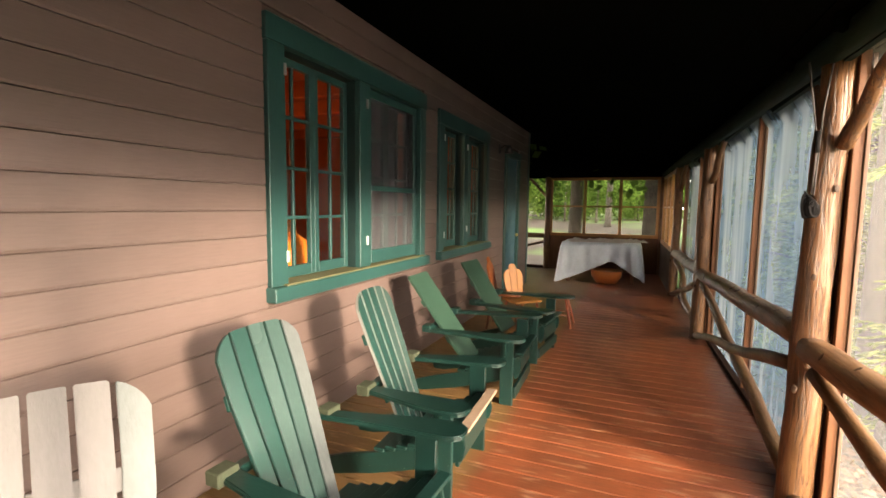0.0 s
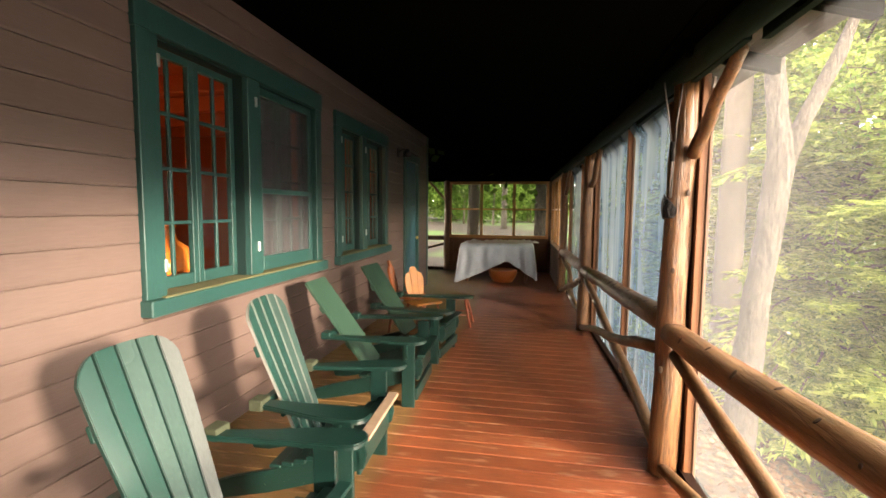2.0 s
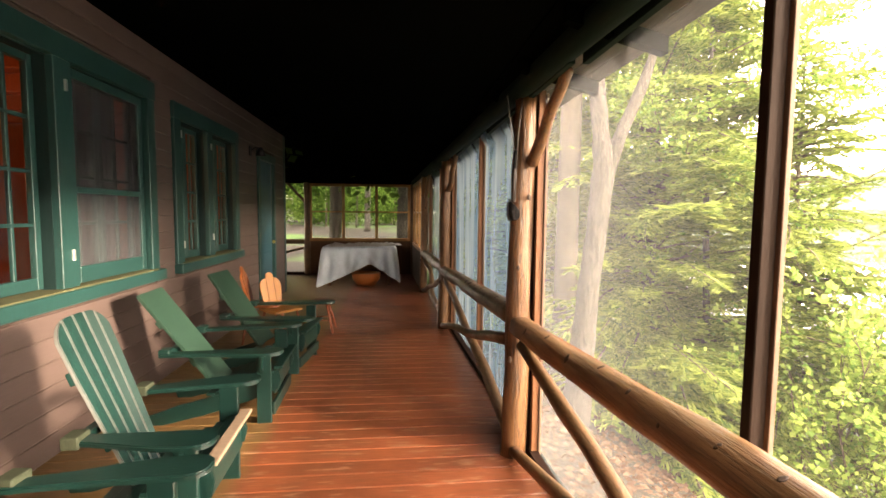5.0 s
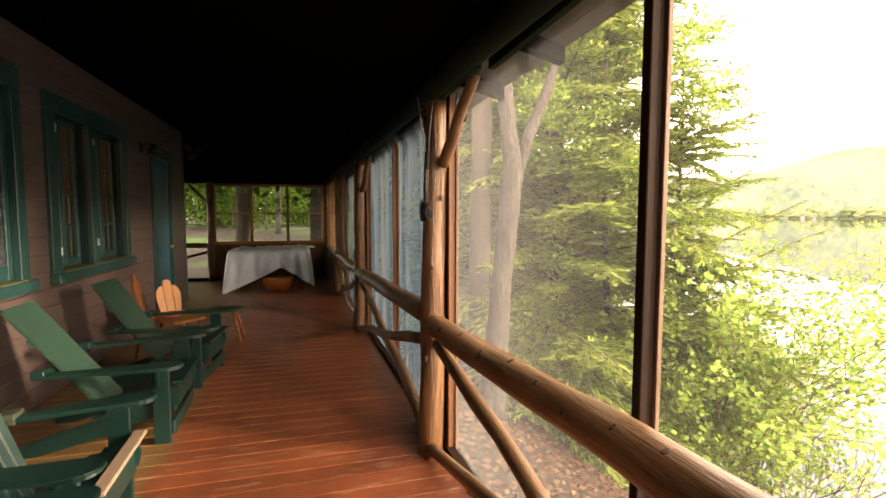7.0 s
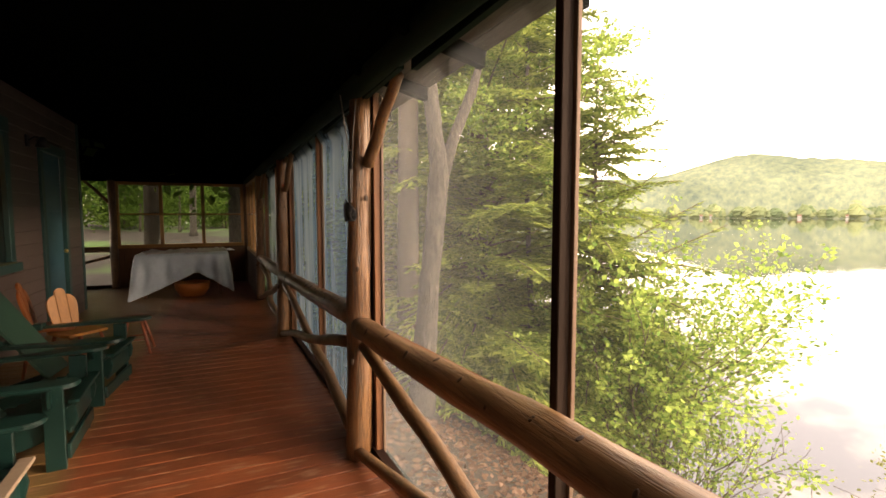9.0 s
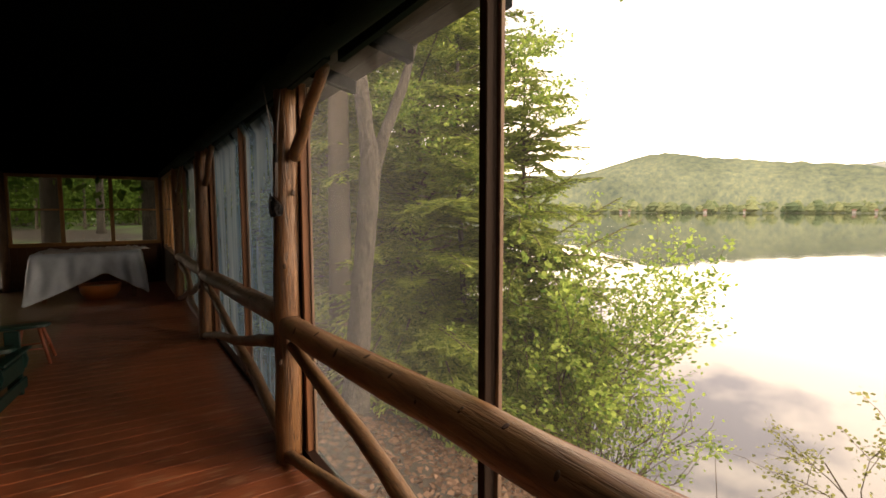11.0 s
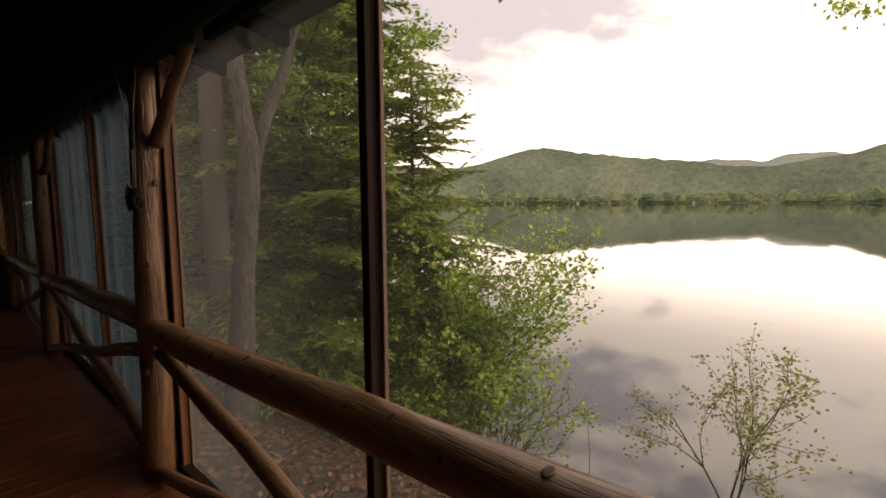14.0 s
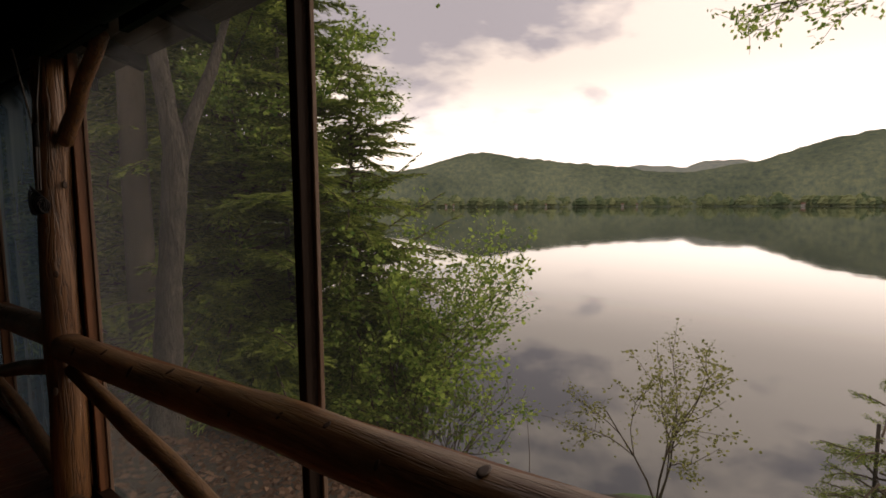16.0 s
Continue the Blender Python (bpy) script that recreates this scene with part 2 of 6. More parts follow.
# trim green darkened so the shadow of the window reveals is in the colour
SHADED_JAMB = material("shaded_jamb_paint", (0.006, 0.024, 0.022), 0.6, grain=(8, 8, 2), scale=8, vary=0.2)
GREEN_CHAIR = material("green_chair_paint", (0.0125, 0.048, 0.039), 0.20, grain=(3, 14, 3), scale=7, vary=0.08, stain=0.26, bump=0.05, per_piece=0.08, spec=0.5, chips=(0.36, 0.40, 0.33))
GREEN_DARK = material("dark_green_chair_paint", (0.007, 0.031, 0.025), 0.32, grain=(3, 14, 3), scale=7, vary=0.2, stain=0.22, bump=0.10, per_piece=0.1, spec=0.5, chips=(0.34, 0.33, 0.26))
# chipped green paint, paled to put the slats' glossy sheen into the colour
SHEEN_MID = material("half_sheen_chair_paint", (0.036, 0.070, 0.061), 0.24, grain=(14, 14, 2), scale=6, vary=0.16, stain=0.2, chips=(0.42, 0.42, 0.36))
SHEEN_PALE = material("pale_sheen_chair_paint", (0.090, 0.104, 0.102), 0.24, grain=(14, 14, 2), scale=6, vary=0.16, stain=0.2, chips=(0.14, 0.25, 0.19))
GREEN_OLIVE = material("olive_green_chair_paint", (0.030, 0.070, 0.048), 0.33, grain=(3, 14, 3), scale=7, vary=0.14, stain=0.2, bump=0.1, spec=0.5)
PALE_CHAIR = material("weathered_pale_chair_paint", (0.096, 0.092, 0.090), 0.5, grain=(14, 14, 2), scale=6, vary=0.2, stain=0.15, dark=(0.070, 0.071, 0.067), per_piece=0.05)
MINT_CHAIR = material("faded_mint_chair_paint", (0.070, 0.088, 0.086), 0.5, grain=(14, 14, 2), scale=6, vary=0.15, stain=0.2)
# pale colour for the light that slat edges catch
LIT_EDGE = material("lit_slat_edge", (0.24, 0.245, 0.225), 0.6, grain=(14, 14, 2), scale=6, vary=0.2, stain=0.2)
RAW_WOOD = material("bare_end_wood", (0.38, 0.27, 0.18), 0.7, grain=(3, 20, 20), scale=6, vary=0.2)
OLIVE_WOOD = material("weathered_olive_wood", (0.15, 0.148, 0.068), 0.7, grain=(10, 10, 3), scale=6, vary=0.35)
OLIVE_END = material("weathered_olive_end_grain", (0.042, 0.052, 0.028), 0.75, grain=(10, 10, 3), scale=9, vary=0.35)
LOG = material("varnished_peeled_log", (0.215, 0.104, 0.040), 0.40, grain=(9, 9, 1.2), scale=6, vary=0.30, stain=0.32, bump=0.5, dark=(0.070, 0.028, 0.010), spec=0.5, stain_scale=3.5, cracks=0.85)
RAIL = material("varnished_rail_log", (0.195, 0.105, 0.045), 0.42, grain=(9, 1.0, 9), scale=6, vary=0.32, stain=0.35, bump=0.35, dark=(0.060, 0.027, 0.010), spec=0.5, stain_scale=3.5, cracks=0.45)
KNOT = material("dark_knot_wood", (0.045, 0.022, 0.010), 0.6, scale=30)
# near-black stud tones: the shade on inward faces is put into the colour
STUD = material("shade_dark_stud_wood", (0.026, 0.012, 0.007), 0.8, spec=0.1, grain=(9, 9, 1), scale=8, vary=0.3, stain=0.2, bump=0.25)
STUD_SHADED = material("shaded_stud_wood", (0.026, 0.015, 0.010), 0.75, spec=0.1, grain=(9, 9, 1), scale=8, vary=0.3, stain=0.25, bump=0.25)
# pale tone for the sunlit side of the studs
LIT_STRIP = material("lit_stud_edge_wood", (0.20, 0.125, 0.082), 0.7, grain=(9, 9, 1), scale=8, vary=0.3, stain=0.25, bump=0.2)
STUD_RED = material("red_stained_stud_wood", (0.20, 0.080, 0.030), 0.5, grain=(9, 9, 1), scale=8, vary=0.3, stain=0.2, bump=0.25)
PINE = material("amber_pine_frame", (0.40, 0.185, 0.055), 0.45, grain=(2, 2, 2), scale=8, vary=0.25)
PANEL = material("brown_board_panel", (0.13, 0.052, 0.018), 0.5, grain=(10, 10, 1), scale=8, vary=0.3)
HONEY = material("honey_varnished_chair_wood", (0.50, 0.20, 0.034), 0.33, grain=(8, 8, 1.5), scale=7, vary=0.22, spec=0.5)
# the same honey wood with the second chair's shadow put into its colour
HONEY_SHADED = material("shaded_honey_chair_wood", (0.30, 0.085, 0.022), 0.3, grain=(8, 8, 1.5), scale=7, vary=0.25, spec=0.5)
RED_LEG = material("red_brown_leg_wood", (0.26, 0.075, 0.035), 0.4, grain=(8, 8, 1.5), scale=8)
CLOTH = material("pale_blue_plastic_cloth", (0.70, 0.80, 0.90), 0.30, scale=18, vary=0.10, stain=0.12, bump=0.1, spec=0.5)
PAPER = material("crumpled_white_sheet", (0.62, 0.60, 0.58), 0.6, scale=14, vary=0.2, dark=(0.30, 0.27, 0.27))
TUB = material("orange_brown_tub_wood", (0.52, 0.155, 0.03), 0.45, grain=(8, 8, 1), vary=0.25)
DOOR_BLUE = material("blue_green_door_paint", (0.035, 0.115, 0.15), 0.45, grain=(8, 8, 1.5), scale=8, vary=0.15)
BRASS = material("worn_brass", (0.62, 0.42, 0.14), 0.3, metal=0.9)
STEEL = material("zinc_hinge", (0.70, 0.70, 0.68), 0.35, metal=0.8)
BLACK_IRON = material("black_iron_lamp", (0.015, 0.015, 0.016), 0.5)
ROPE = material("grey_cord", (0.10, 0.09, 0.085), 0.8, scale=60)
CABLE = material("black_cable", (0.012, 0.011, 0.011), 0.85, spec=0.1)
ROOM_WOOD = material("red_brown_room_panelling", (0.34, 0.085, 0.028), 0.5, grain=(6, 6, 1), vary=0.3)
COTTAGE = material("pale_cottage_paint", (0.55, 0.52, 0.47), 0.7)
LINEN = material("grey_pink_curtain", (0.095, 0.070, 0.075), 0.85, grain=(20, 20, 1), vary=0.2)
JUG = material("orange_glazed_jug", (0.75, 0.20, 0.03), 0.2, vary=0.1)
SCREEN_NEAR = sheer("fine_insect_screen", (0.50, 0.52, 0.53), 0.10, haze_ramp=(0.9, 2.9, 0.3, 1.65))
SCREEN_FAR = sheer("milky_film", (0.100, 0.124, 0.144), 0.82, True)
SASH_SCREEN = sheer("window_insect_screen", (0.17, 0.175, 0.185), 0.45)
GLASS = glass_material()
WATER = water_material()
BARK = material("grey_maple_bark", (0.130, 0.112, 0.090), 0.9, grain=(9, 9, 1.6), scale=5, vary=0.5, stain=0.25, bump=1.0, dark=(0.040, 0.034, 0.026), cracks=0.9, bump_size=0.03)
BARK_DARK = material("dark_bark", (0.10, 0.08, 0.06), 0.9, grain=(7, 7, 1.2), scale=6, vary=0.5, bump=0.9)
TWIG = material("brown_twig_bark", (0.14, 0.10, 0.065), 0.9, scale=20)
NEEDLES = leafy("hemlock_needles", (0.078, 0.140, 0.036), (0.500, 0.570, 0.140), 0.6)
LEAVES = leafy("maple_leaves", (0.115, 0.215, 0.044), (0.490, 0.610, 0.140), 0.6)
LEAVES_FAR = leafy("woodland_leaves", (0.034, 0.075, 0.014), (0.120, 0.190, 0.036), 0.5)
LITTER = leafy("dead_leaves", (0.060, 0.034, 0.020), (0.190, 0.122, 0.082), 0.1)
LEAVES_BROWN = leafy("bronze_young_leaves", (0.20, 0.22, 0.07), (0.36, 0.36, 0.13), 0.6)


def ground_material():
    m = material("leaf_litter", (0.034, 0.026, 0.016), 0.95, scale=9, vary=0.45, stain=0.2, bump=0.8, dark=(0.024, 0.018, 0.011))
    n, l = m.node_tree.nodes, m.node_tree.links
    tc, nz, ramp, mx = n.new("ShaderNodeTexCoord"), n.new("ShaderNodeTexNoise"), n.new("ShaderNodeValToRGB"), n.new("ShaderNodeMix")
    nz.inputs["Scale"].default_value, nz.inputs["Detail"].default_value = 0.09, 5
    l.new(tc.outputs["Object"], nz.inputs["Vector"])
    ramp.color_ramp.elements[0].position, ramp.color_ramp.elements[1].position = 0.47, 0.56
    l.new(nz.outputs["Fac"], ramp.inputs["Fac"])
    mx.data_type = "RGBA"
    base = n["Principled BSDF"].inputs["Base Color"]
    l.new(base.links[0].from_socket, mx.inputs["A"])
    mx.inputs["B"].default_value = (0.055, 0.115, 0.018, 1)
    l.new(ramp.outputs["Color"], mx.inputs["Factor"])
    l.new(mx.outputs["Result"], base)
    return m


def hill_material(name, haze):
    m = bpy.data.materials.new(name)
    m.use_nodes = True
    n, l = m.node_tree.nodes, m.node_tree.links
    b = n["Principled BSDF"]
    b.inputs["Roughness"].default_value = 1.0
    b.inputs["Specular IOR Level"].default_value = 0.0
    tc, nz, nz2, ramp, mx = n.new("ShaderNodeTexCoord"), n.new("ShaderNodeTexNoise"), n.new("ShaderNodeTexNoise"), n.new("ShaderNodeValToRGB"), n.new("ShaderNodeMix")
    nz.inputs["Scale"].default_value, nz.inputs["Detail"].default_value, nz.inputs["Roughness"].default_value = 0.075, 6, 0.75
    nz2.inputs["Scale"].default_value, nz2.inputs["Detail"].default_value = 0.006, 4
    # tree texture laid round the hills: along the shore and up the slope
    sep, turn, arc, wrap = n.new("ShaderNodeSeparateXYZ"), n.new("ShaderNodeMath"), n.new("ShaderNodeMath"), n.new("ShaderNodeCombineXYZ")
    turn.operation, arc.operation = "ARCTAN2", "MULTIPLY"
    arc.inputs[1].default_value = 1200.0
    l.new(tc.outputs["Object"], sep.inputs[0])
    l.new(sep.outputs["X"], turn.inputs[0])
    l.new(sep.outputs["Y"], turn.inputs[1])
    l.new(turn.outputs[0], arc.inputs[0])
    l.new(arc.outputs[0], wrap.inputs["X"])
    l.new(sep.outputs["Z"], wrap.inputs["Y"])
    l.new(wrap.outputs[0], nz.inputs["Vector"])
    l.new(wrap.outputs[0], nz2.inputs["Vector"])
    # distance haze is put into the base colour, paler and bluer
    e = ramp.color_ramp.elements
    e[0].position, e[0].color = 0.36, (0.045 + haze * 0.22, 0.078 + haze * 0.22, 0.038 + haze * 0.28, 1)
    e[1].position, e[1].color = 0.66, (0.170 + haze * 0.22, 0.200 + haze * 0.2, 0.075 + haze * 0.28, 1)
    l.new(nz.outputs["Fac"], ramp.inputs["Fac"])
    mx.data_type, mx.blend_type = "RGBA", "MULTIPLY"
    mx.inputs["Factor"].default_value = 0.8
    l.new(ramp.outputs["Color"], mx.inputs["A"])
    r2 = n.new("ShaderNodeValToRGB")
    r2.color_ramp.elements[0].position, r2.color_ramp.elements[0].color = 0.35, (0.55, 0.6, 0.6, 1)
    r2.color_ramp.elements[1].position, r2.color_ramp.elements[1].color = 0.6, (1.0, 1.0, 0.95, 1)
    l.new(nz2.outputs["Fac"], r2.inputs["Fac"])
    l.new(r2.outputs["Color"], mx.inputs["B"])
    l.new(mx.outputs["Result"], b.inputs["Base Color"])
    return m


def worn_floor():
    """Red paint worn to pale wood along the wall, with scuffs along the boards."""
    m = FLOOR
    n, l = m.node_tree.nodes, m.node_tree.links
    base = n["Principled BSDF"].inputs["Base Color"]
    tc, sep, nz, add, ramp, mx = (n.new("ShaderNode" + k) for k in ("TexCoord", "SeparateXYZ", "TexNoise", "Math", "ValToRGB", "Mix"))
    info = n.new("ShaderNodeObjectInfo")
    wob = n.new("ShaderNodeMath")
    wob.operation = "MULTIPLY_ADD"
    wob.inputs[1].default_value = 0.05
    l.new(info.outputs["Random"], wob.inputs[0])
    l.new(tc.outputs["Object"], sep.inputs[0])
    l.new(sep.outputs["X"], wob.inputs[2])
    ramp.color_ramp.elements[0].position, ramp.color_ramp.elements[0].color = 0.0, (1, 1, 1, 1)
    ramp.color_ramp.elements[1].position, ramp.color_ramp.elements[1].color = 0.12, (0, 0, 0, 1)
    add.operation = "ADD"
    add.inputs[1].default_value = 0.90
    l.new(wob.outputs[0], add.inputs[0])
    l.new(add.outputs[0], ramp.inputs["Fac"])
    mx.data_type = "RGBA"
    l.new(base.links[0].from_socket, mx.inputs["A"])
    mx.inputs["B"].default_value = (0.20, 0.115, 0.042, 1)
    l.new(ramp.outputs["Color"], mx.inputs["Factor"])
    mp, sc, r2, m2 = (n.new("ShaderNode" + k) for k in ("Mapping", "TexNoise", "ValToRGB", "Mix"))
    mp.inputs["Scale"].default_value = (2.4, 13.0, 1.0)
    l.new(tc.outputs["Object"], mp.inputs["Vector"])
    shift = n.new("ShaderNodeVectorMath")
    shift.operation = "SCALE"
    shift.inputs[0].default_value = (31.0, 17.0, 5.0)
    l.new(info.outputs["Random"], shift.inputs["Scale"])
    l.new(shift.outputs["Vector"], mp.inputs["Location"])
    sc.inputs["Scale"].default_value, sc.inputs["Detail"].default_value = 2.2, 5
    l.new(mp.outputs["Vector"], sc.inputs["Vector"])
    r2.color_ramp.elements[0].position, r2.color_ramp.elements[1].position = 0.57, 0.67
    r2.color_ramp.elements[1].color = (0.5, 0.5, 0.5, 1)
    l.new(sc.outputs["Fac"], r2.inputs["Fac"])
    m2.data_type = "RGBA"
    l.new(mx.outputs["Result"], m2.inputs["A"])
    m2.inputs["B"].default_value = (0.46, 0.26, 0.15, 1)
    l.new(r2.outputs["Color"], m2.inputs["Factor"])
    l.new(m2.outputs["Result"], base)


worn_floor()
GROUND = ground_material()
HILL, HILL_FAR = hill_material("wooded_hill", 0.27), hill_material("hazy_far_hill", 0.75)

# ---- builders ----
def mesh_of(bm, name, smooth=False):
    me = bpy.data.meshes.new(name)
    bm.normal_update()
    bm.to_mesh(me)
    bm.free()
    if smooth:
        for p in me.polygons:
            p.use_smooth = True
    return me


def part(name, bm, mat, parent=None, label="", smooth=False, at=None):
    """One mesh object, under a thing or a part."""
    me = mesh_of(bm, name, smooth) if isinstance(bm, bmesh.types.BMesh) else bm
    ob = new(name, me)
    if not me.materials:
        me.materials.append(mat)
    if parent is not None:
        ob.parent = parent
    if at is not None:
        ob.matrix_basis = at
    if label:
        ob["label"] = label
    return ob


def thing(name, label, category, m=Matrix(), group="", kind=""):
    ob = new(name)
    ob.empty_display_size = 0.1
    ob.matrix_basis = m
    return tagged(ob, label, category, group, kind)


def box(x0, x1, y0, y1, z0, z1, bevel=0.0, bm=None, m=None):
    own = bm is None
    b = bmesh.new() if own else bm
    r = bmesh.ops.create_cube(b, size=1.0)
    vs = r["verts"]
    for v in vs:
        v.co = Vector((x0 + (v.co.x + 0.5) * (x1 - x0), y0 + (v.co.y + 0.5) * (y1 - y0), z0 + (v.co.z + 0.5) * (z1 - z0)))
        if m is not None:
            v.co = m @ v.co
    if bevel and own:
        bmesh.ops.bevel(b, geom=b.edges[:], offset=bevel, segments=1, affect="EDGES")
    return b


def board(outline, thick, m=Matrix(), bevel=0.004):
    """A flat board cut to an outline (x, y), its thickness along z, then set by m."""
    b = bmesh.new()
    lo = [b.verts.new((x, y, 0)) for x, y in outline]
    f = b.faces.new(lo)
    r = bmesh.ops.extrude_face_region(b, geom=[f])
    for v in r["geom"]:
        if isinstance(v, bmesh.types.BMVert):
            v.co.z += thick
    bmesh.ops.recalc_face_normals(b, faces=b.faces[:])
    if bevel:
        edges = [e for e in b.edges if len(e.link_faces) == 2 and e.calc_face_angle(0) > 1.0]
        bmesh.ops.bevel(b, geom=edges, offset=bevel, segments=2, affect="EDGES")
    bmesh.ops.transform(b, matrix=m, verts=b.verts[:])
    return b


def limb(points, radii, sides=12, rough=0.06, seed=0, bm=None, twist=3.0, cap=True, ridges=0.0):
    """A log, limb or cord along points, knobbly by rough, with rounded ends."""
    b = bm if bm is not None else bmesh.new()
    rings = []
    up = Vector((0.13, 0.31, 0.94))
    pts = [Vector(p) for p in points]
    for i, p in enumerate(pts):
        d = (pts[min(i + 1, len(pts) - 1)] - pts[max(i - 1, 0)]).normalized()
        s = d.cross(up if abs(d.dot(up)) < 0.9 else Vector((1, 0, 0))).normalized()
        t = d.cross(s)
        ring = []
        for k in range(sides):
            a = 2 * math.pi * k / sides
            q = s * math.cos(a) + t * math.sin(a)
            r = radii[i] * (1 + rough * noise.noise(Vector((p.x * twist, p.y * twist, p.z * twist)) + q * 1.3 + Vector((seed * 3.7, 0, 0))))
            if ridges:
                r *= 1 + ridges * (abs(noise.noise(Vector((k * 1.9, p.z * 2.2, seed)))) + 0.6 * noise.noise(Vector((k * 3.7, p.z * 7.0, seed + 4))))
            ring.append(b.verts.new(p + q * r))
        rings.append(ring)
    for r0, r1 in zip(rings, rings[1:]):
        for k in range(sides):
            b.faces.new((r0[k], r0[(k + 1) % sides], r1[(k + 1) % sides], r1[k]))
    if cap:
        for ring, flip in ((rings[0], True), (rings[-1], False)):
            b.faces.new(ring[::-1] if flip else ring)
    return b


def log_between(p0, p1, r0, r1, steps=14, bow=0.02, seed=0, rough=0.12, sides=14):
    """A slightly crooked log from p0 to p1, with softly rounded ends."""
    p0, p1 = Vector(p0), Vector(p1)
    pts, rad = [], []
    length = (p1 - p0).length
    for i in range(steps + 1):
        u = i / steps
        p = p0.lerp(p1, u)
        w = math.sin(math.pi * u)
        p += Vector((noise.noise(Vector((u * 2.3, seed, 0))), noise.noise(Vector((u * 2.3, seed, 9))), noise.noise(Vector((u * 2.3, seed, 5))))) * bow * 2 * w
        pts.append(p)
        rad.append(r0 + (r1 - r0) * u)
    d = (p1 - p0).normalized()
    pts = [p0 - d * 0.012] + pts + [p1 + d * 0.012]
    rad = [r0 * 0.72] + rad + [r1 * 0.72]
    return limb(pts, rad, sides, rough, seed)


def fast_mesh(name, verts, faces):
    me = bpy.data.meshes.new(name)
    me.from_pydata(verts, [], faces)
    me.update()
    return me


# ---- plan ----
WALL_X = -2.06          # face of the house wall
HOUSE_END = 9.15        # far corner of the house
BACK_Y = 11.6           # far end of the porch
FRONT_Y = -3.6          # end of the porch behind the camera
LAKE_Z = -4.0
POST_Y = (-0.55, 2.80, 6.08, 8.90)


def edge_x(y):
    """Line of the log posts, a little askew to the house."""
    return 0.745 - 0.0345 * (y - 2.8)


# ---- the porch ----
HOLES = [(2.15, 4.31, 0.94, 2.58), (4.66, 6.46, 0.94, 2.52), (7.36, 8.36, 0.0, 2.42)]


def house_wall():
    top = 3.02
    core = bmesh.new()
    y = FRONT_Y
    for y0, y1, z0, z1 in HOLES:
        box(WALL_X - 0.16, WALL_X - 0.022, y, y0 + 0.06, 0, top, bm=core)
        if z0 > 0:
            box(WALL_X - 0.16, WALL_X - 0.022, y0 + 0.06, y1 - 0.06, 0, z0 + 0.04, bm=core)
        box(WALL_X - 0.16, WALL_X - 0.022, y0 + 0.06, y1 - 0.06, z1 - 0.06, top, bm=core)
        y = y1 - 0.06
    box(WALL_X - 0.16, WALL_X - 0.022, y, HOUSE_END, 0, top, bm=core)
    wall = part("wall_house", core, WALL_CORE)
    tagged(wall, "brown painted lap-board house wall along the porch", "wall", kind="structure")
    return wall


WALL = house_wall()
part("corner_board", box(WALL_X - 0.16, WALL_X + 0.012, HOUSE_END - 0.10, HOUSE_END + 0.012, 0, 3.0, 0.004), GREEN_TRIM, WALL)
end_wall = part("wall_house_end", box(WALL_X - 4.0, WALL_X - 0.16, HOUSE_END - 0.15, HOUSE_END, 0, 3.0), SIDING)
tagged(end_wall, "brown painted end wall of the house", "wall", kind="structure")

def along_edge(x0, off, z0, z1):
    """A slab from x0 (or a thin board) out to the skewed outer edge of the porch."""
    b = bmesh.new()
    near, far = edge_x(FRONT_Y) + off, edge_x(BACK_Y + 0.2) + off
    a0, a1 = (x0, x0) if x0 is not None else (near - 0.03, far - 0.03)
    lo = [b.verts.new(p) for p in ((a0, FRONT_Y, z0), (near, FRONT_Y, z0), (far, BACK_Y + 0.2, z0), (a1, BACK_Y + 0.2, z0))]
    hi = [b.verts.new(v.co + Vector((0, 0, z1 - z0))) for v in lo]
    b.faces.new(lo[::-1])
    b.faces.new(hi)
    for k in range(4):
        b.faces.new((lo[k], lo[(k + 1) % 4], hi[(k + 1) % 4], hi[k]))
    return b


floor = part("floor", along_edge(WALL_X - 4.0, 0.165, -0.24, -0.0055), SUBFLOOR)
tagged(floor, "worn red-brown painted board floor of the porch", "floor", kind="structure")
skirt = part("trim_porch_edge", along_edge(None, 0.196, -0.9, -0.012), EAVE)
tagged(skirt, "dark board skirt under the porch floor", "trim", kind="structure")


def roof_z(x):
    return 2.22 + (1.0 - x) * 0.262


def ceiling():
    b = bmesh.new()
    x0, x1 = WALL_X - 4.2, 0.84
    n = 34
    for i in range(n):
        a, c = x0 + (x1 - x0) * i / n, x0 + (x1 - x0) * (i + 1) / n - 0.006
        za, zc = min(roof_z(a), 3.1), min(roof_z(c), 3.1)
        lower = [(a, FRONT_Y, za), (c, FRONT_Y, zc), (c, BACK_Y + 0.5, zc), (a, BACK_Y + 0.5, za)]
        lo = [b.verts.new(p) for p in lower]
        hi = [b.verts.new((p[0], p[1], p[2] + 0.03)) for p in lower]
        b.faces.new(lo[::-1])
        b.faces.new(hi)
        for k in range(4):
            b.faces.new((lo[k], lo[(k + 1) % 4], hi[(k + 1) % 4], hi[k]))
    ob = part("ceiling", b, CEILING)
    return tagged(ob, "near-black board ceiling under the porch roof", "ceiling", kind="structure")


ceiling()
soffit_b = bmesh.new()
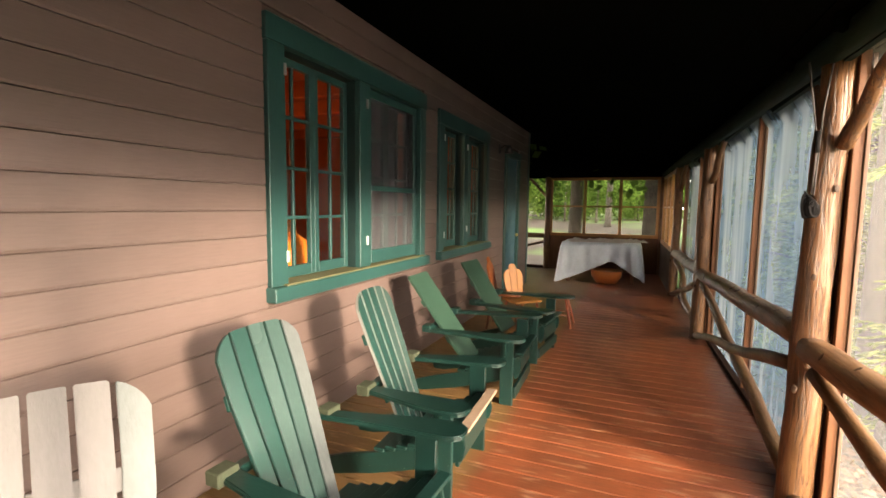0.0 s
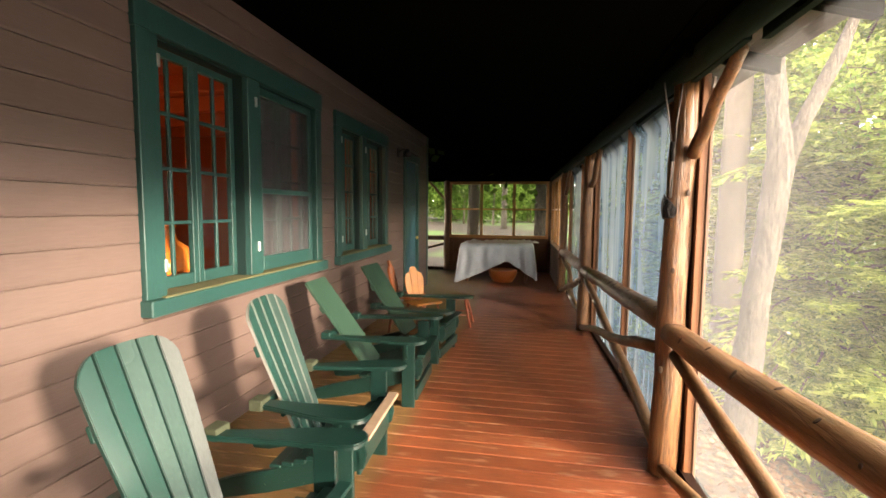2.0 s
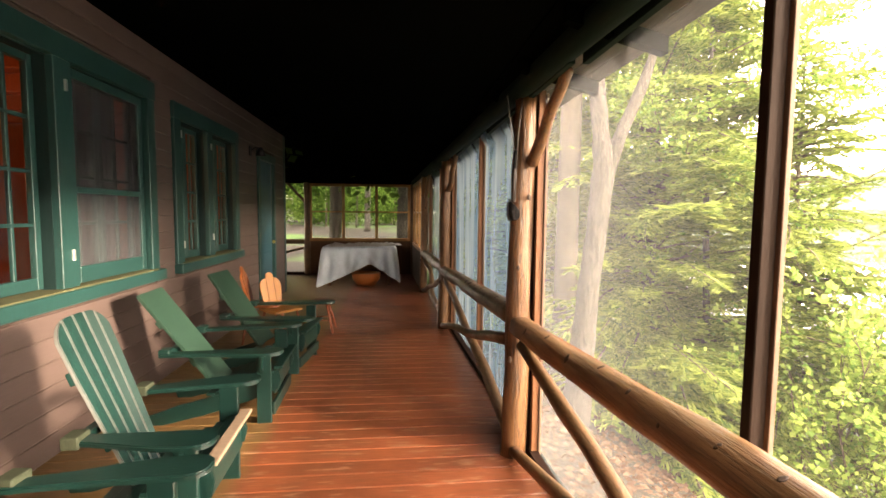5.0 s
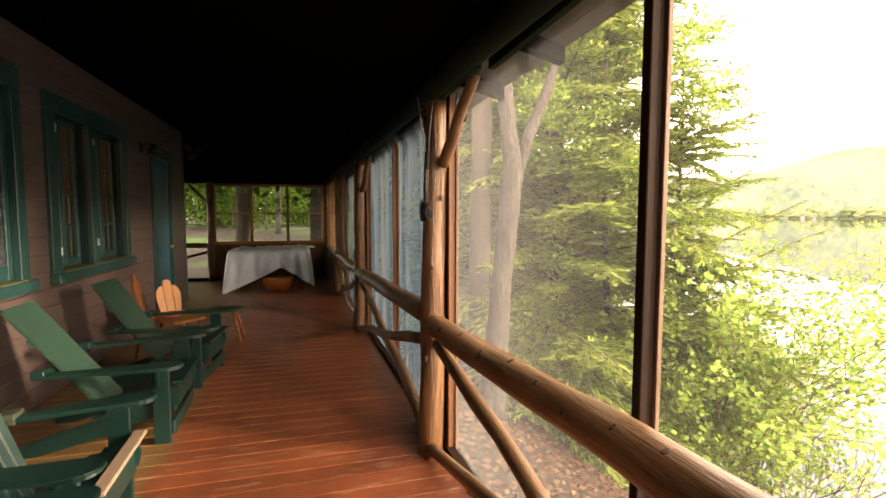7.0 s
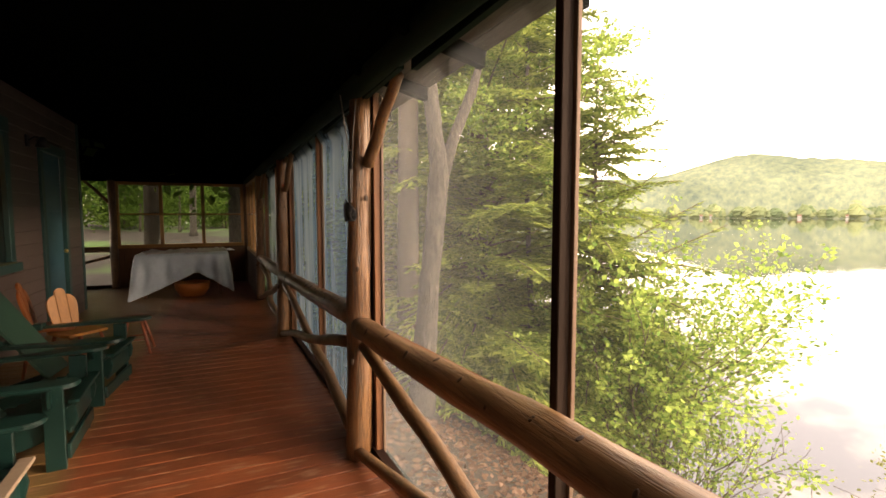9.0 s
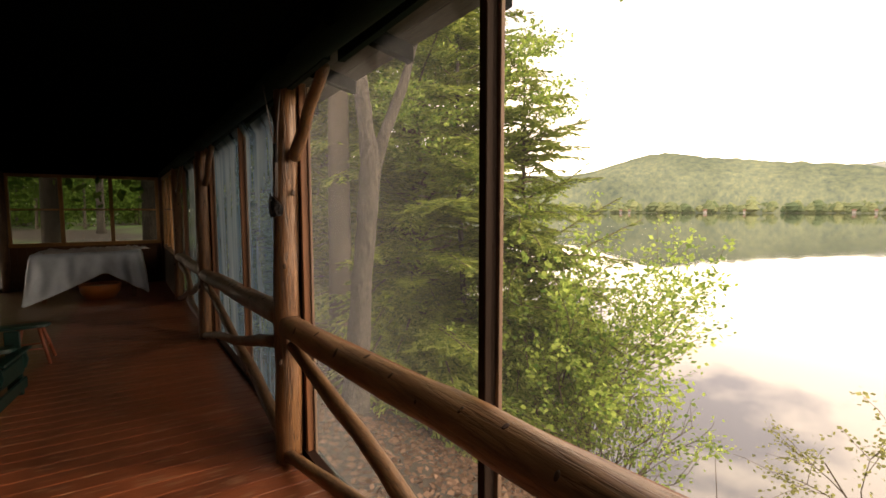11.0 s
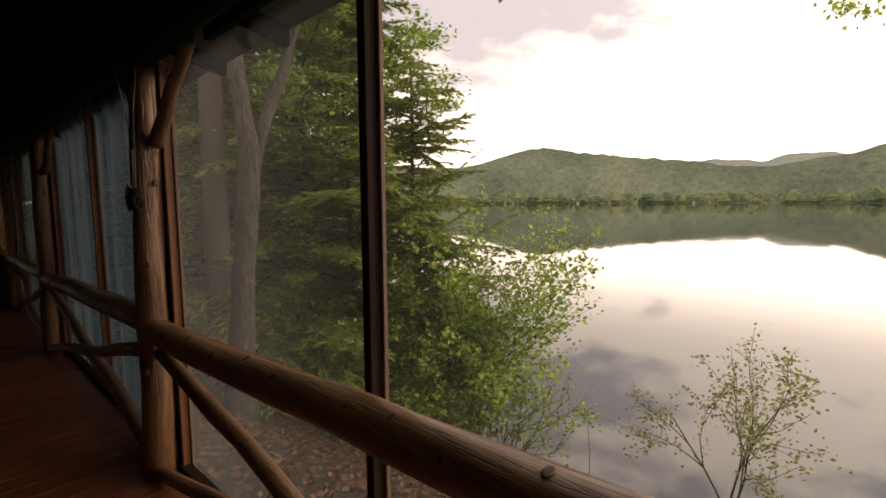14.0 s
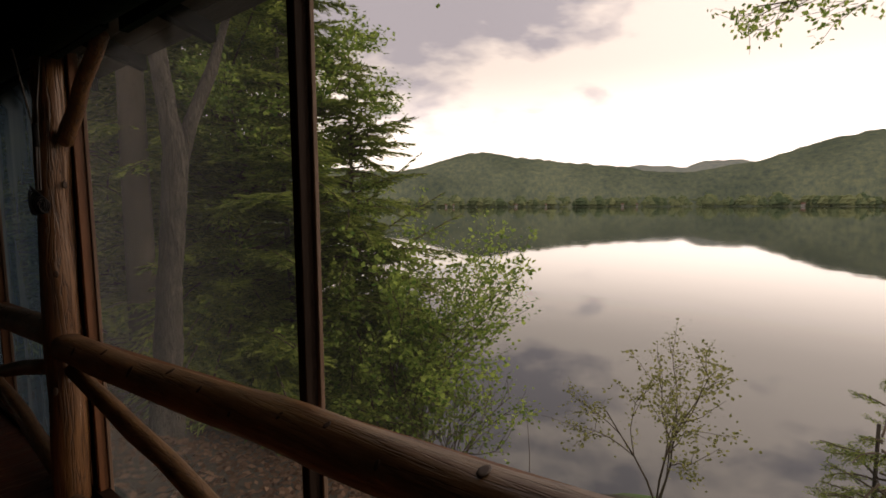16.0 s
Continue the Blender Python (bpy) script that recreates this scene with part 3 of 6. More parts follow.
for k in range(3):
    a, c = 0.845 + 0.079 * k, 0.845 + 0.079 * (k + 1) - 0.004
    vs = [soffit_b.verts.new((x, y, roof_z(x) + dz)) for x in (a, c) for y in (FRONT_Y, BACK_Y + 0.5) for dz in (0.0, 0.03)]
    for f in ((0, 1, 3, 2), (4, 6, 7, 5), (0, 4, 5, 1), (2, 3, 7, 6), (0, 2, 6, 4), (1, 5, 7, 3)):
        soffit_b.faces.new([vs[i] for i in f])
bmesh.ops.recalc_face_normals(soffit_b, faces=soffit_b.faces[:])
tagged(part("trim_soffit", soffit_b, SOFFIT), "grey boards under the outer eave", "soffit", kind="structure")
roof_b = bmesh.new()
for a, c in ((WALL_X - 4.2, WALL_X - 1.2), (WALL_X - 1.2, 1.11)):
    za, zc = (3.14, 3.16) if c < -2 else (3.16, roof_z(1.11) + 0.035)
    lo = [roof_b.verts.new(p) for p in ((a, FRONT_Y - 0.2, za), (c, FRONT_Y - 0.2, zc), (c, BACK_Y + 0.7, zc), (a, BACK_Y + 0.7, za))]
    hi = [roof_b.verts.new(v.co + Vector((0, 0, 0.06))) for v in lo]
    roof_b.faces.new(lo[::-1])
    roof_b.faces.new(hi)
    for k in range(4):
        roof_b.faces.new((lo[k], lo[(k + 1) % 4], hi[(k + 1) % 4], hi[k]))
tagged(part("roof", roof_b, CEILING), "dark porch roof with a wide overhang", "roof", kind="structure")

# rafter tails under the eave
for i in range(24):
    y = FRONT_Y + 0.3 + i * 0.64
    b = bmesh.new()
    xa, xb = 0.66, 1.07
    for dz0, dz1 in ((-0.070, -0.004),):
        vs = [b.verts.new((x, y + dy, roof_z(x) + dz)) for x in (xa, xb) for dy in (-0.025, 0.025) for dz in (dz0, dz1)]
    for f in ((0, 1, 3, 2), (4, 6, 7, 5), (0, 4, 5, 1), (2, 3, 7, 6), (0, 2, 6, 4), (1, 5, 7, 3)):
        b.faces.new([vs[k] for k in f])
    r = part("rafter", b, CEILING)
    tagged(r, "near-black rafter tail under the porch eave", "rafter", group="porch rafters", kind="structure")

# eave beam over the posts
eave = log_between((edge_x(FRONT_Y), FRONT_Y, 2.235), (edge_x(BACK_Y), BACK_Y, 2.235), 0.062, 0.062, 40, 0.01, 3, 0.10)
tagged(part("eave_beam", eave, EAVE, smooth=True), "dark green painted log eave beam over the posts", "beam", kind="structure")
fascia_b = bmesh.new()
for i in range(8):
    ya, yb = FRONT_Y + i * 1.9, FRONT_Y + (i + 1) * 1.9
    box(edge_x((ya + yb) / 2) + 0.045, edge_x((ya + yb) / 2) + 0.075, ya, yb, 2.175, 2.40, bm=fascia_b)
tagged(part("trim_eave_board", fascia_b, EAVE), "dark green board above the porch screens", "trim", kind="structure")

# unseen end wall, added to shut light out of the far corner
tagged(part("wall_far_left", box(WALL_X - 4.15, WALL_X - 4.0, HOUSE_END, BACK_Y + 0.1, -0.1, 3.1), SIDING), "unseen brown wall added to keep light from the far porch corner", "wall", kind="structure")
# wall behind the camera closes the porch
tagged(part("wall_behind", box(WALL_X - 0.1, 1.0, FRONT_Y - 0.12, FRONT_Y, -0.1, 3.0), SIDING), "brown board wall closing the porch end", "wall", kind="structure")


# ---- log posts, rails and braces ----
def knots(b_parent, spots):
    for p, d, r in spots:
        kb = bmesh.new()
        bmesh.ops.create_uvsphere(kb, u_segments=8, v_segments=5, radius=1.0)
        d = Vector(d).normalized()
        q = d.to_track_quat("Z", "Y").to_matrix().to_4x4()
        bmesh.ops.transform(kb, matrix=Matrix.Translation(p) @ q @ Matrix.Diagonal((r, r * 1.7, r * 0.16, 1)), verts=kb.verts[:])
        part("knot", kb, KNOT, b_parent, smooth=True)


def post(y, seed, lean, radius):
    x = edge_x(y)
    t = thing("log_post", "varnished peeled log post holding up the porch eave", "post", pose(x, y, 0), "log posts")
    trunk = part("trunk", log_between((0, 0, -0.02), (lean, 0, 2.20), radius * 1.04, radius * 0.92, 18, 0.012, seed, 0.16), LOG, t, smooth=True)
    for sgn in (-1, 1):
        b = log_between((lean * 0.85 + 0.02, sgn * 0.09, 1.80), (lean + 0.055, sgn * 0.52, 2.20), 0.036, 0.030, 8, 0.012, seed + sgn, 0.14, 10)
        part("brace", b, LOG, t, "slim peeled branch brace", smooth=True)
    knots(trunk, [((-0.06 + lean * 0.3, -radius * 0.80, 0.62), (-0.4, -1, 0.1), 0.014), ((0.02 + lean * 0.7, -radius * 0.95, 1.60), (0.2, -1, 0), 0.012),
              ((-0.03 + lean * 0.5, -radius * 0.93, 1.18), (-0.3, -1, 0), 0.011)])
    return t


post(POST_Y[0], 11, 0.03, 0.072)
post(POST_Y[1], 12, 0.045, 0.075)
post(POST_Y[2], 13, 0.035, 0.075)
post(POST_Y[3], 14, 0.02, 0.07)


def bay(y0, y1, z0, z1, seed):
    """Rail and crossed braces between two posts; y1 is the nearer end."""
    a, c = edge_x(y0), edge_x(y1)
    t = thing("log_rail", "varnished peeled log rail between the porch posts", "railing", Matrix(), "log rails")
    rail = part("rail", log_between((a + 0.015, y0 - 0.05, z0), (c + 0.02, y1 + 0.05, z1), 0.066, 0.074, 26, 0.018, seed, 0.15, 16), RAIL, t, smooth=True)
    length = y0 - y1
    spots = []
    rnd = random.Random(seed)
    for u in (0.10, 0.18, 0.27, 0.34, 0.41, 0.47, 0.53, 0.58, 0.64, 0.71, 0.78, 0.86, 0.93):
        y = y0 - length * u
        turn = radians(rnd.uniform(15, 85))
        out = Vector((-math.cos(turn), 0, math.sin(turn)))
        spots.append((Vector((a + (c - a) * u + 0.017, y, z0 + (z1 - z0) * u)) + out * 0.069, out, 0.008 + 0.010 * rnd.random() ** 2))
    knots(rail, spots)
    part("brace", log_between((a - 0.01, y0 - 0.07, 0.05), (c - 0.02, y1 + 0.10, z1 - 0.16), 0.034, 0.042, 14, 0.030, seed + 1, 0.2, 10), RAIL, t, "crooked peeled branch brace", smooth=True)
    part("brace", log_between((a + 0.02, y0 - 0.10, z0 - 0.10), (c + 0.03, y1 + 0.10, 0.04), 0.036, 0.046, 14, 0.040, seed + 2, 0.2, 10), RAIL, t, "crooked peeled branch brace", smooth=True)
    return t


bay(POST_Y[1], POST_Y[0], 0.822, 0.950, 21)
bay(POST_Y[2], POST_Y[1], 0.755, 0.862, 22)
bay(POST_Y[3], POST_Y[2], 0.74, 0.78, 23)
bay(POST_Y[0], FRONT_Y + 0.1, 0.88, 0.95, 24)


# ---- screen frames ----
def screen_panel(y0, y1, mat, label, upper, studs, upper_near=None):
    """A wooden frame with screening outside the posts from y1 (near) to y0 (far)."""
    t = thing("screen_panel", label, "screen", Matrix(), "porch screens", "structure")
    off = 0.125
    for y in studs:
        x = edge_x(y) + off
        part("stud", box(x - 0.028, x + 0.014, y - 0.018, y + 0.018, -0.03, 2.22, 0.003), STUD_SHADED if abs(y - 1.085) < 0.01 else STUD_RED, t)
        # added strip, coloured pale to stand for the stud's sunlit side
        part("screen_batten", box(x + 0.0145, x + 0.030, y - 0.030, y + 0.014, -0.03, 2.20, 0.002), LIT_STRIP, t)
    for z, zn, h, mat2 in ((0.0, 0.0, 0.045, STUD), (upper, upper_near or upper, 0.030, STUD_RED)):
        b = bmesh.new()
        xa, xb = edge_x(y0) + off, edge_x(y1) + off
        vs = [b.verts.new((x + dx, y, zz + dz)) for x, y, zz in ((xa, y0, z), (xb, y1, zn)) for dx in (-0.040, 0.014) for dz in (0, h)]
        for f in ((0, 1, 3, 2), (4, 6, 7, 5), (0, 4, 5, 1), (2, 3, 7, 6), (0, 2, 6, 4), (1, 5, 7, 3)):
            b.faces.new([vs[k] for k in f])
        part("frame_rail", b, mat2, t)
    b = bmesh.new()
    n = 30
    rows = []
    for i in range(n + 1):
        y = y0 + (y1 - y0) * i / n
        wave = 0.006 * math.sin(y * 9.0) + (0.012 * noise.noise(Vector((y * 5, 0, 3))) if mat is SCREEN_FAR else 0)
        rows.append([b.verts.new((edge_x(y) + (off + 0.034 + wave * math.sin(math.pi * k / 6) if k < 6 else 0.080), y, 2.11 * k / 5 if k < 6 else 2.24)) for k in range(7)])
    for r0, r1 in zip(rows, rows[1:]):
        for k in range(6):
            b.faces.new((r0[k], r1[k], r1[k + 1], r0[k + 1]))
    s = part("screen", b, mat, t, "grey insect screening" if mat is SCREEN_NEAR else "milky bluish film over the screen", smooth=True)
    return t


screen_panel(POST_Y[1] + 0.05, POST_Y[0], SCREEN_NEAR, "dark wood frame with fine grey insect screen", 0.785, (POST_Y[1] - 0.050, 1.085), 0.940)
screen_panel(POST_Y[2] + 0.05, POST_Y[1] + 0.05, SCREEN_FAR, "wood frame screened and backed with milky film", 0.745, (POST_Y[2] - 0.050, 4.40, POST_Y[1] + 0.06), 0.845)
screen_panel(POST_Y[3] - 0.10, POST_Y[2] + 0.05, SCREEN_FAR, "wood frame screened and backed with milky film", 0.70, (POST_Y[3] - 0.12, 7.30, POST_Y[2] + 0.10))
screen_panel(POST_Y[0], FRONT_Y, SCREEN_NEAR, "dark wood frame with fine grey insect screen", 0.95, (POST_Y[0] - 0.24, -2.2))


# dark strips added where only a shaded gap shows behind the posts
for y in POST_Y[1:3]:
    x = edge_x(y) + 0.105
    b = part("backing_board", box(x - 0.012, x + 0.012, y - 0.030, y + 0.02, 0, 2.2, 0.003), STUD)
    tagged(b, "added dark strip standing for the shaded gap behind a log post", "board", group="post backing boards", kind="structure")


# ---- the enclosed far end ----
def window_row(name, frame_of, spans, z0, z1, mid, label):
    """A row of two-light windows; frame_of maps (along, through, up) to the world."""
    t = thing(name, label, "window", frame_of, kind="structure")
    lo, hi = spans[0] - 0.05, spans[-1] + 0.05
    part("window_sill", box(lo, hi, -0.05, 0.05, z0 - 0.07, z0, 0.004), PINE, t)
    part("window_head", box(lo, hi, -0.04, 0.04, z1, z1 + 0.06, 0.004), PINE, t)
    for u in spans:
        part("mullion", box(u - 0.032, u + 0.032, -0.035, 0.035, z0, z1, 0.004), PINE, t)
    for u0, u1 in zip(spans, spans[1:]):
        part("sash_bar", box(u0 + 0.032, u1 - 0.032, -0.015, 0.015, mid - 0.016, mid + 0.016, 0.003), PINE, t)
        for za, zb in ((z0, mid - 0.016), (mid + 0.016, z1)):
            p = part("pane", box(u0 + 0.032, u1 - 0.032, -0.002, 0.002, za, zb), GLASS, t, "clear glass pane")
            p.visible_shadow = False
    return t


back_m = pose(0, BACK_Y, 0)
window_row("window_back", back_m, (-2.02, -1.24, -0.45, 0.34), 0.885, 2.13, 1.52, "row of amber pine windows at the porch end")
window_row("window_side", Matrix.Translation((edge_x(0) + 0.02, 0, 0)) @ Matrix.Rotation(radians(90 + 1.976), 4, "Z"), (9.05, 9.85, 10.7, 11.5), 0.80, 2.13, 1.52, "row of amber pine windows on the lake side")


def board_row(name, m, u0, u1, z0, z1, label):
    w = part(name, box(u0, u1, 0.012, 0.05, z0, z1), WALL_CORE, at=m)
    tagged(w, label, "wall", kind="structure")
    n = max(1, round((u1 - u0) / 0.14))
    step = (u1 - u0) / n
    for i in range(n):
        part("board", box(u0 + i * step + 0.002, u0 + (i + 1) * step - 0.002, -0.010, 0.012, z0, z1, 0.003), PANEL, w)
    return w


board_row("wall_back_low", back_m, -2.07, 0.42, 0.0, 0.815, "brown board panelling under the end windows")
board_row("wall_side_low", Matrix.Translation((edge_x(0) + 0.02, 0, 0)) @ Matrix.Rotation(radians(90 + 1.976), 4, "Z"), 8.98, 11.6, 0.0, 0.73, "brown board panelling under the side windows")
tagged(part("beam_back", box(-6.0, 0.5, BACK_Y - 0.06, BACK_Y + 0.06, 2.19, 2.55, 0.005), CEILING), "black header beam over the end windows", "beam", kind="structure")
tagged(part("wall_back_gable", box(-6.0, 0.6, BACK_Y + 0.06, BACK_Y + 0.10, 2.19, 3.1), CEILING), "dark gable boards closing the porch end", "wall", kind="structure")
corner_post = thing("log_post", "dark log post at the end windows", "post", pose(-2.10, BACK_Y - 0.02, 0), "log posts")
part("trunk", log_between((0, 0, -0.02), (0, 0, 2.2), 0.075, 0.07, 12, 0.01, 31, 0.12), LOG, corner_post, smooth=True)
part("brace", log_between((-0.02, 0, 1.72), (-0.46, 0, 2.20), 0.035, 0.03, 8, 0.01, 33, 0.12, 8), LOG, corner_post, "slim log brace", smooth=True)
corner2 = thing("log_post", "dark log post in the far porch corner", "post", pose(0.44, BACK_Y - 0.02, 0), "log posts")
part("trunk", log_between((0, 0, -0.02), (0, 0, 2.2), 0.075, 0.07, 12, 0.01, 32, 0.12), LOG, corner2, smooth=True)
back_rail = thing("log_rail", "dark log rail across the open porch end", "railing", Matrix(), "log rails")
part("rail", log_between((-5.9, BACK_Y, 0.80), (-2.15, BACK_Y, 0.80), 0.06, 0.06, 16, 0.015, 34, 0.12, 10), RAIL, back_rail, smooth=True)
part("brace", log_between((-4.2, BACK_Y, 0.10), (-2.15, BACK_Y, 0.66), 0.03, 0.035, 12, 0.02, 35, 0.15, 8), RAIL, back_rail, smooth=True)
part("bottom_rail", box(-5.9, -2.1, BACK_Y - 0.03, BACK_Y + 0.03, 0.0, 0.07, 0.004), STUD, back_rail)


# ---- windows and door of the house ----
def casement(t, y0, y1, z0, z1, depth, cols, rows, mat, glass=True):
    """A divided sash filling y0..y1, z0..z1 at the given depth behind the wall's face."""
    x = WALL_X - depth
    s = 0.046
    sash = part("sash", box(x - 0.02, x + 0.02, y0, y0 + s, z0, z1, 0.003), mat, t)
    part("stile", box(x - 0.02, x + 0.02, y1 - s, y1, z0, z1, 0.003), mat, sash)
    part("top_rail", box(x - 0.02, x + 0.02, y0 + s, y1 - s, z1 - s, z1, 0.003), mat, sash)
    part("bottom_rail", box(x - 0.02, x + 0.02, y0 + s, y1 - s, z0, z0 + s * 1.6, 0.003), mat, sash)
    a, c, d, e = y0 + s, y1 - s, z0 + s * 1.6, z1 - s
    for i in range(1, cols):
        y = a + (c - a) * i / cols
        part("muntin", box(x - 0.012, x + 0.012, y - 0.011, y + 0.011, d, e, 0.003), mat, sash)
    for j in range(1, rows):
        z = d + (e - d) * j / rows
        part("muntin", box(x - 0.0125, x + 0.0125, a, c, z - 0.011, z + 0.011, 0.003), mat, sash)
    for i in range(cols):
        for j in range(rows):
            p = part("pane", box(x - 0.002, x + 0.002, a + (c - a) * i / cols + 0.01, a + (c - a) * (i + 1) / cols - 0.01, d + (e - d) * j / rows + 0.01, d + (e - d) * (j + 1) / rows - 0.01), GLASS, sash)
            p.visible_shadow = False
    return sash


def house_window(name, y0, y1, z0, z1, screened, label):
    t = thing(name, label, "window", Matrix(), "house windows", "structure")
    c = 0.145
    X = WALL_X
    part("casing", box(X - 0.02, X + 0.030, y0, y0 + c, z0 + 0.0595, z1 - 0.15, 0.004), GREEN_TRIM, t)
    part("casing", box(X - 0.02, X + 0.030, y1 - c * 0.8, y1, z0 + 0.0595, z1 - 0.15, 0.004), GREEN_TRIM, t)
    part("head_casing", box(X - 0.02, X + 0.034, y0 - 0.01, y1 + 0.01, z1 - 0.15, z1, 0.004), GREEN_TRIM, t)
    part("window_sill", box(X - 0.15, X + 0.060, y0 + 0.10, y1 - 0.08, z0 + 0.025, z0 + 0.068, 0.005), OLIVE_WOOD, t, "faded olive painted sill")
    part("apron", box(X - 0.02, X + 0.078, y0 - 0.020, y1 + 0.020, z0 - 0.03, z0 + 0.0595, 0.006), GREEN_TRIM, t)
    mid = y0 + (y1 - y0) * 0.5 - 0.01
    part("mullion", box(X - 0.14, X + 0.024, mid - 0.10, mid + 0.055, z0 + 0.068, z1 - 0.15, 0.004), GREEN_TRIM, t)
    for ya, yb in ((y0 + c, mid - 0.10), (mid + 0.055, y1 - c * 0.8)):
        part("jamb", box(X - 0.15, X - 0.02, ya - 0.02, ya + 0.006, z0 + 0.068, z1 - 0.15), SHADED_JAMB, t)
        part("jamb", box(X - 0.15, X - 0.02, yb - 0.006, yb + 0.02, z0 + 0.068, z1 - 0.15), SHADED_JAMB, t)
        part("jamb", box(X - 0.15, X - 0.02, ya, yb, z1 - 0.156, z1 - 0.13), SHADED_JAMB, t)
    half = (y0 + c + mid - 0.10) / 2
    za, zb = z0 + 0.075, z1 - 0.165
    casement(t, y0 + c + 0.001, half, za, zb, 0.105, 2, 4, GREEN_TRIM)
    casement(t, half, mid - 0.11, za, zb, 0.105, 2, 4, GREEN_TRIM)
    ya, yb = mid + 0.065, y1 - c * 0.8 - 0.01
    if screened:
        for a, b2 in ((ya, (ya + yb) / 2), ((ya + yb) / 2, yb)):
            casement(t, a, b2, za, zb, 0.118, 2, 4, GREEN_TRIM)
        x = X - 0.03
        fr = part("screen_frame", box(x - 0.015, x + 0.015, ya, ya + 0.06, za, zb, 0.003), GREEN_TRIM, t)
        part("stile", box(x - 0.015, x + 0.015, yb - 0.06, yb, za, zb, 0.003), GREEN_TRIM, fr)
        part("top_rail", box(x - 0.015, x + 0.015, ya + 0.06, yb - 0.06, zb - 0.06, zb, 0.003), GREEN_TRIM, fr)
        part("bottom_rail", box(x - 0.015, x + 0.015, ya + 0.06, yb - 0.06, za, za + 0.11, 0.003), GREEN_TRIM, fr)
        part("middle_rail", box(x - 0.0155, x + 0.0155, ya + 0.06, yb - 0.06, za + 0.60, za + 0.64, 0.003), GREEN_TRIM, fr)
        s = part("mesh", box(x - 0.001, x + 0.001, ya + 0.06, yb - 0.06, za + 0.11, zb - 0.06), SASH_SCREEN, fr, "grey insect mesh")
        s.visible_shadow = False
    else:
        half2 = (ya + yb) / 2
        casement(t, ya, half2, za, zb, 0.105, 2, 4, GREEN_TRIM)
        casement(t, half2, yb, za, zb, 0.105, 2, 4, GREEN_TRIM)
    for y, zs in ((y0 + c - 0.004, (za + 0.16, zb - 0.12)), (mid - 0.004, (za + 0.20, zb - 0.14))):
        for z in zs:
            part("hinge", box(X + 0.020, X + 0.036, y - 0.010, y + 0.012, z - 0.035, z + 0.035, 0.002), STEEL, t, "bright zinc hinge")
    return t


house_window("window_1", *HOLES[0], True, "green framed casement windows with one insect screen")
house_window("window_2", *HOLES[1], False, "green framed casement windows further along the wall")


def house_door():
    y0, y1, z0, z1 = HOLES[2]
    t = thing("door_1", "blue-green panelled porch door, closed", "door", pose(0, 0, 0), kind="structure")
    X = WALL_X
    part("casing", box(X - 0.02, X + 0.030, y0, y0 + 0.11, 0, z1 - 0.12, 0.004), GREEN_TRIM, t)
    part("casing", box(X - 0.02, X + 0.030, y1 - 0.11, y1, 0, z1 - 0.12, 0.004), GREEN_TRIM, t)
    part("head_casing", box(X - 0.02, X + 0.034, y0 - 0.01, y1 + 0.01, z1 - 0.12, z1, 0.004), GREEN_TRIM, t)
    leaf = part("door_leaf", box(X - 0.06, X - 0.02, y0 + 0.11, y1 - 0.11, 0.01, z1 - 0.12, 0.004), DOOR_BLUE, t)
    for za, zb in ((0.15, 0.85), (1.0, 1.45), (1.55, 2.15)):
        part("door_panel", box(X - 0.021, X - 0.008, y0 + 0.22, y1 - 0.22, za, zb, 0.005), DOOR_BLUE, leaf)
    kb = bmesh.new()
    bmesh.ops.create_uvsphere(kb, u_segments=12, v_segments=8, radius=0.028)
    bmesh.ops.transform(kb, matrix=Matrix.Translation((X + 0.025, y1 - 0.17, 1.0)), verts=kb.verts[:])
    part("door_handle", kb, BRASS, leaf, "small brass door knob", smooth=True)
    return t


house_door()


def wall_lamp():
    t = thing("wall_lamp", "small black iron wall lamp beside the door", "lamp", pose(WALL_X + 0.012, 7.0, 2.36))
    part("back_plate", box(0, 0.02, -0.05, 0.05, -0.07, 0.07, 0.006), BLACK_IRON, t)
    part("arm", limb([(0.01, 0, 0), (0.08, 0, 0.05), (0.14, 0, 0.04)], [0.010] * 3, 8, 0), BLACK_IRON, t, smooth=True)
    b = bmesh.new()
    bmesh.ops.create_cone(b, cap_ends=True, segments=14, radius1=0.075, radius2=0.03, depth=0.12)
    bmesh.ops.transform(b, matrix=Matrix.Translation((0.15, 0, -0.01)), verts=b.verts[:])
    part("shade", b, BLACK_IRON, t, smooth=True)


wall_lamp()

# ---- the room behind the windows ----
RX0, RX1, RY0, RY1 = -6.3, WALL_X - 0.16, 1.2, 7.3
tagged(part("wall_room_back", box(RX0 - 0.1, RX0, RY0, RY1, 0, 2.8), ROOM_WOOD), "red-brown panelled room wall", "wall", kind="structure")
tagged(part("wall_room_near", box(RX0, RX1, RY0 - 0.1, RY0, 0, 2.8), ROOM_WOOD), "red-brown panelled room wall", "wall", kind="structure")
tagged(part("wall_room_far", box(RX0, RX1, RY1, RY1 + 0.1, 0, 2.8), ROOM_WOOD), "red-brown panelled room wall", "wall", kind="structure")
tagged(part("floor_room", box(RX0, RX1, RY0, RY1, 0.0, 0.04), ROOM_WOOD), "dark wooden room floor", "floor", kind="structure")
tagged(part("ceiling_room", box(RX0, RX1, RY0, RY1, 2.8, 2.86), ROOM_WOOD), "red-brown board ceiling of the room", "ceiling", kind="structure")
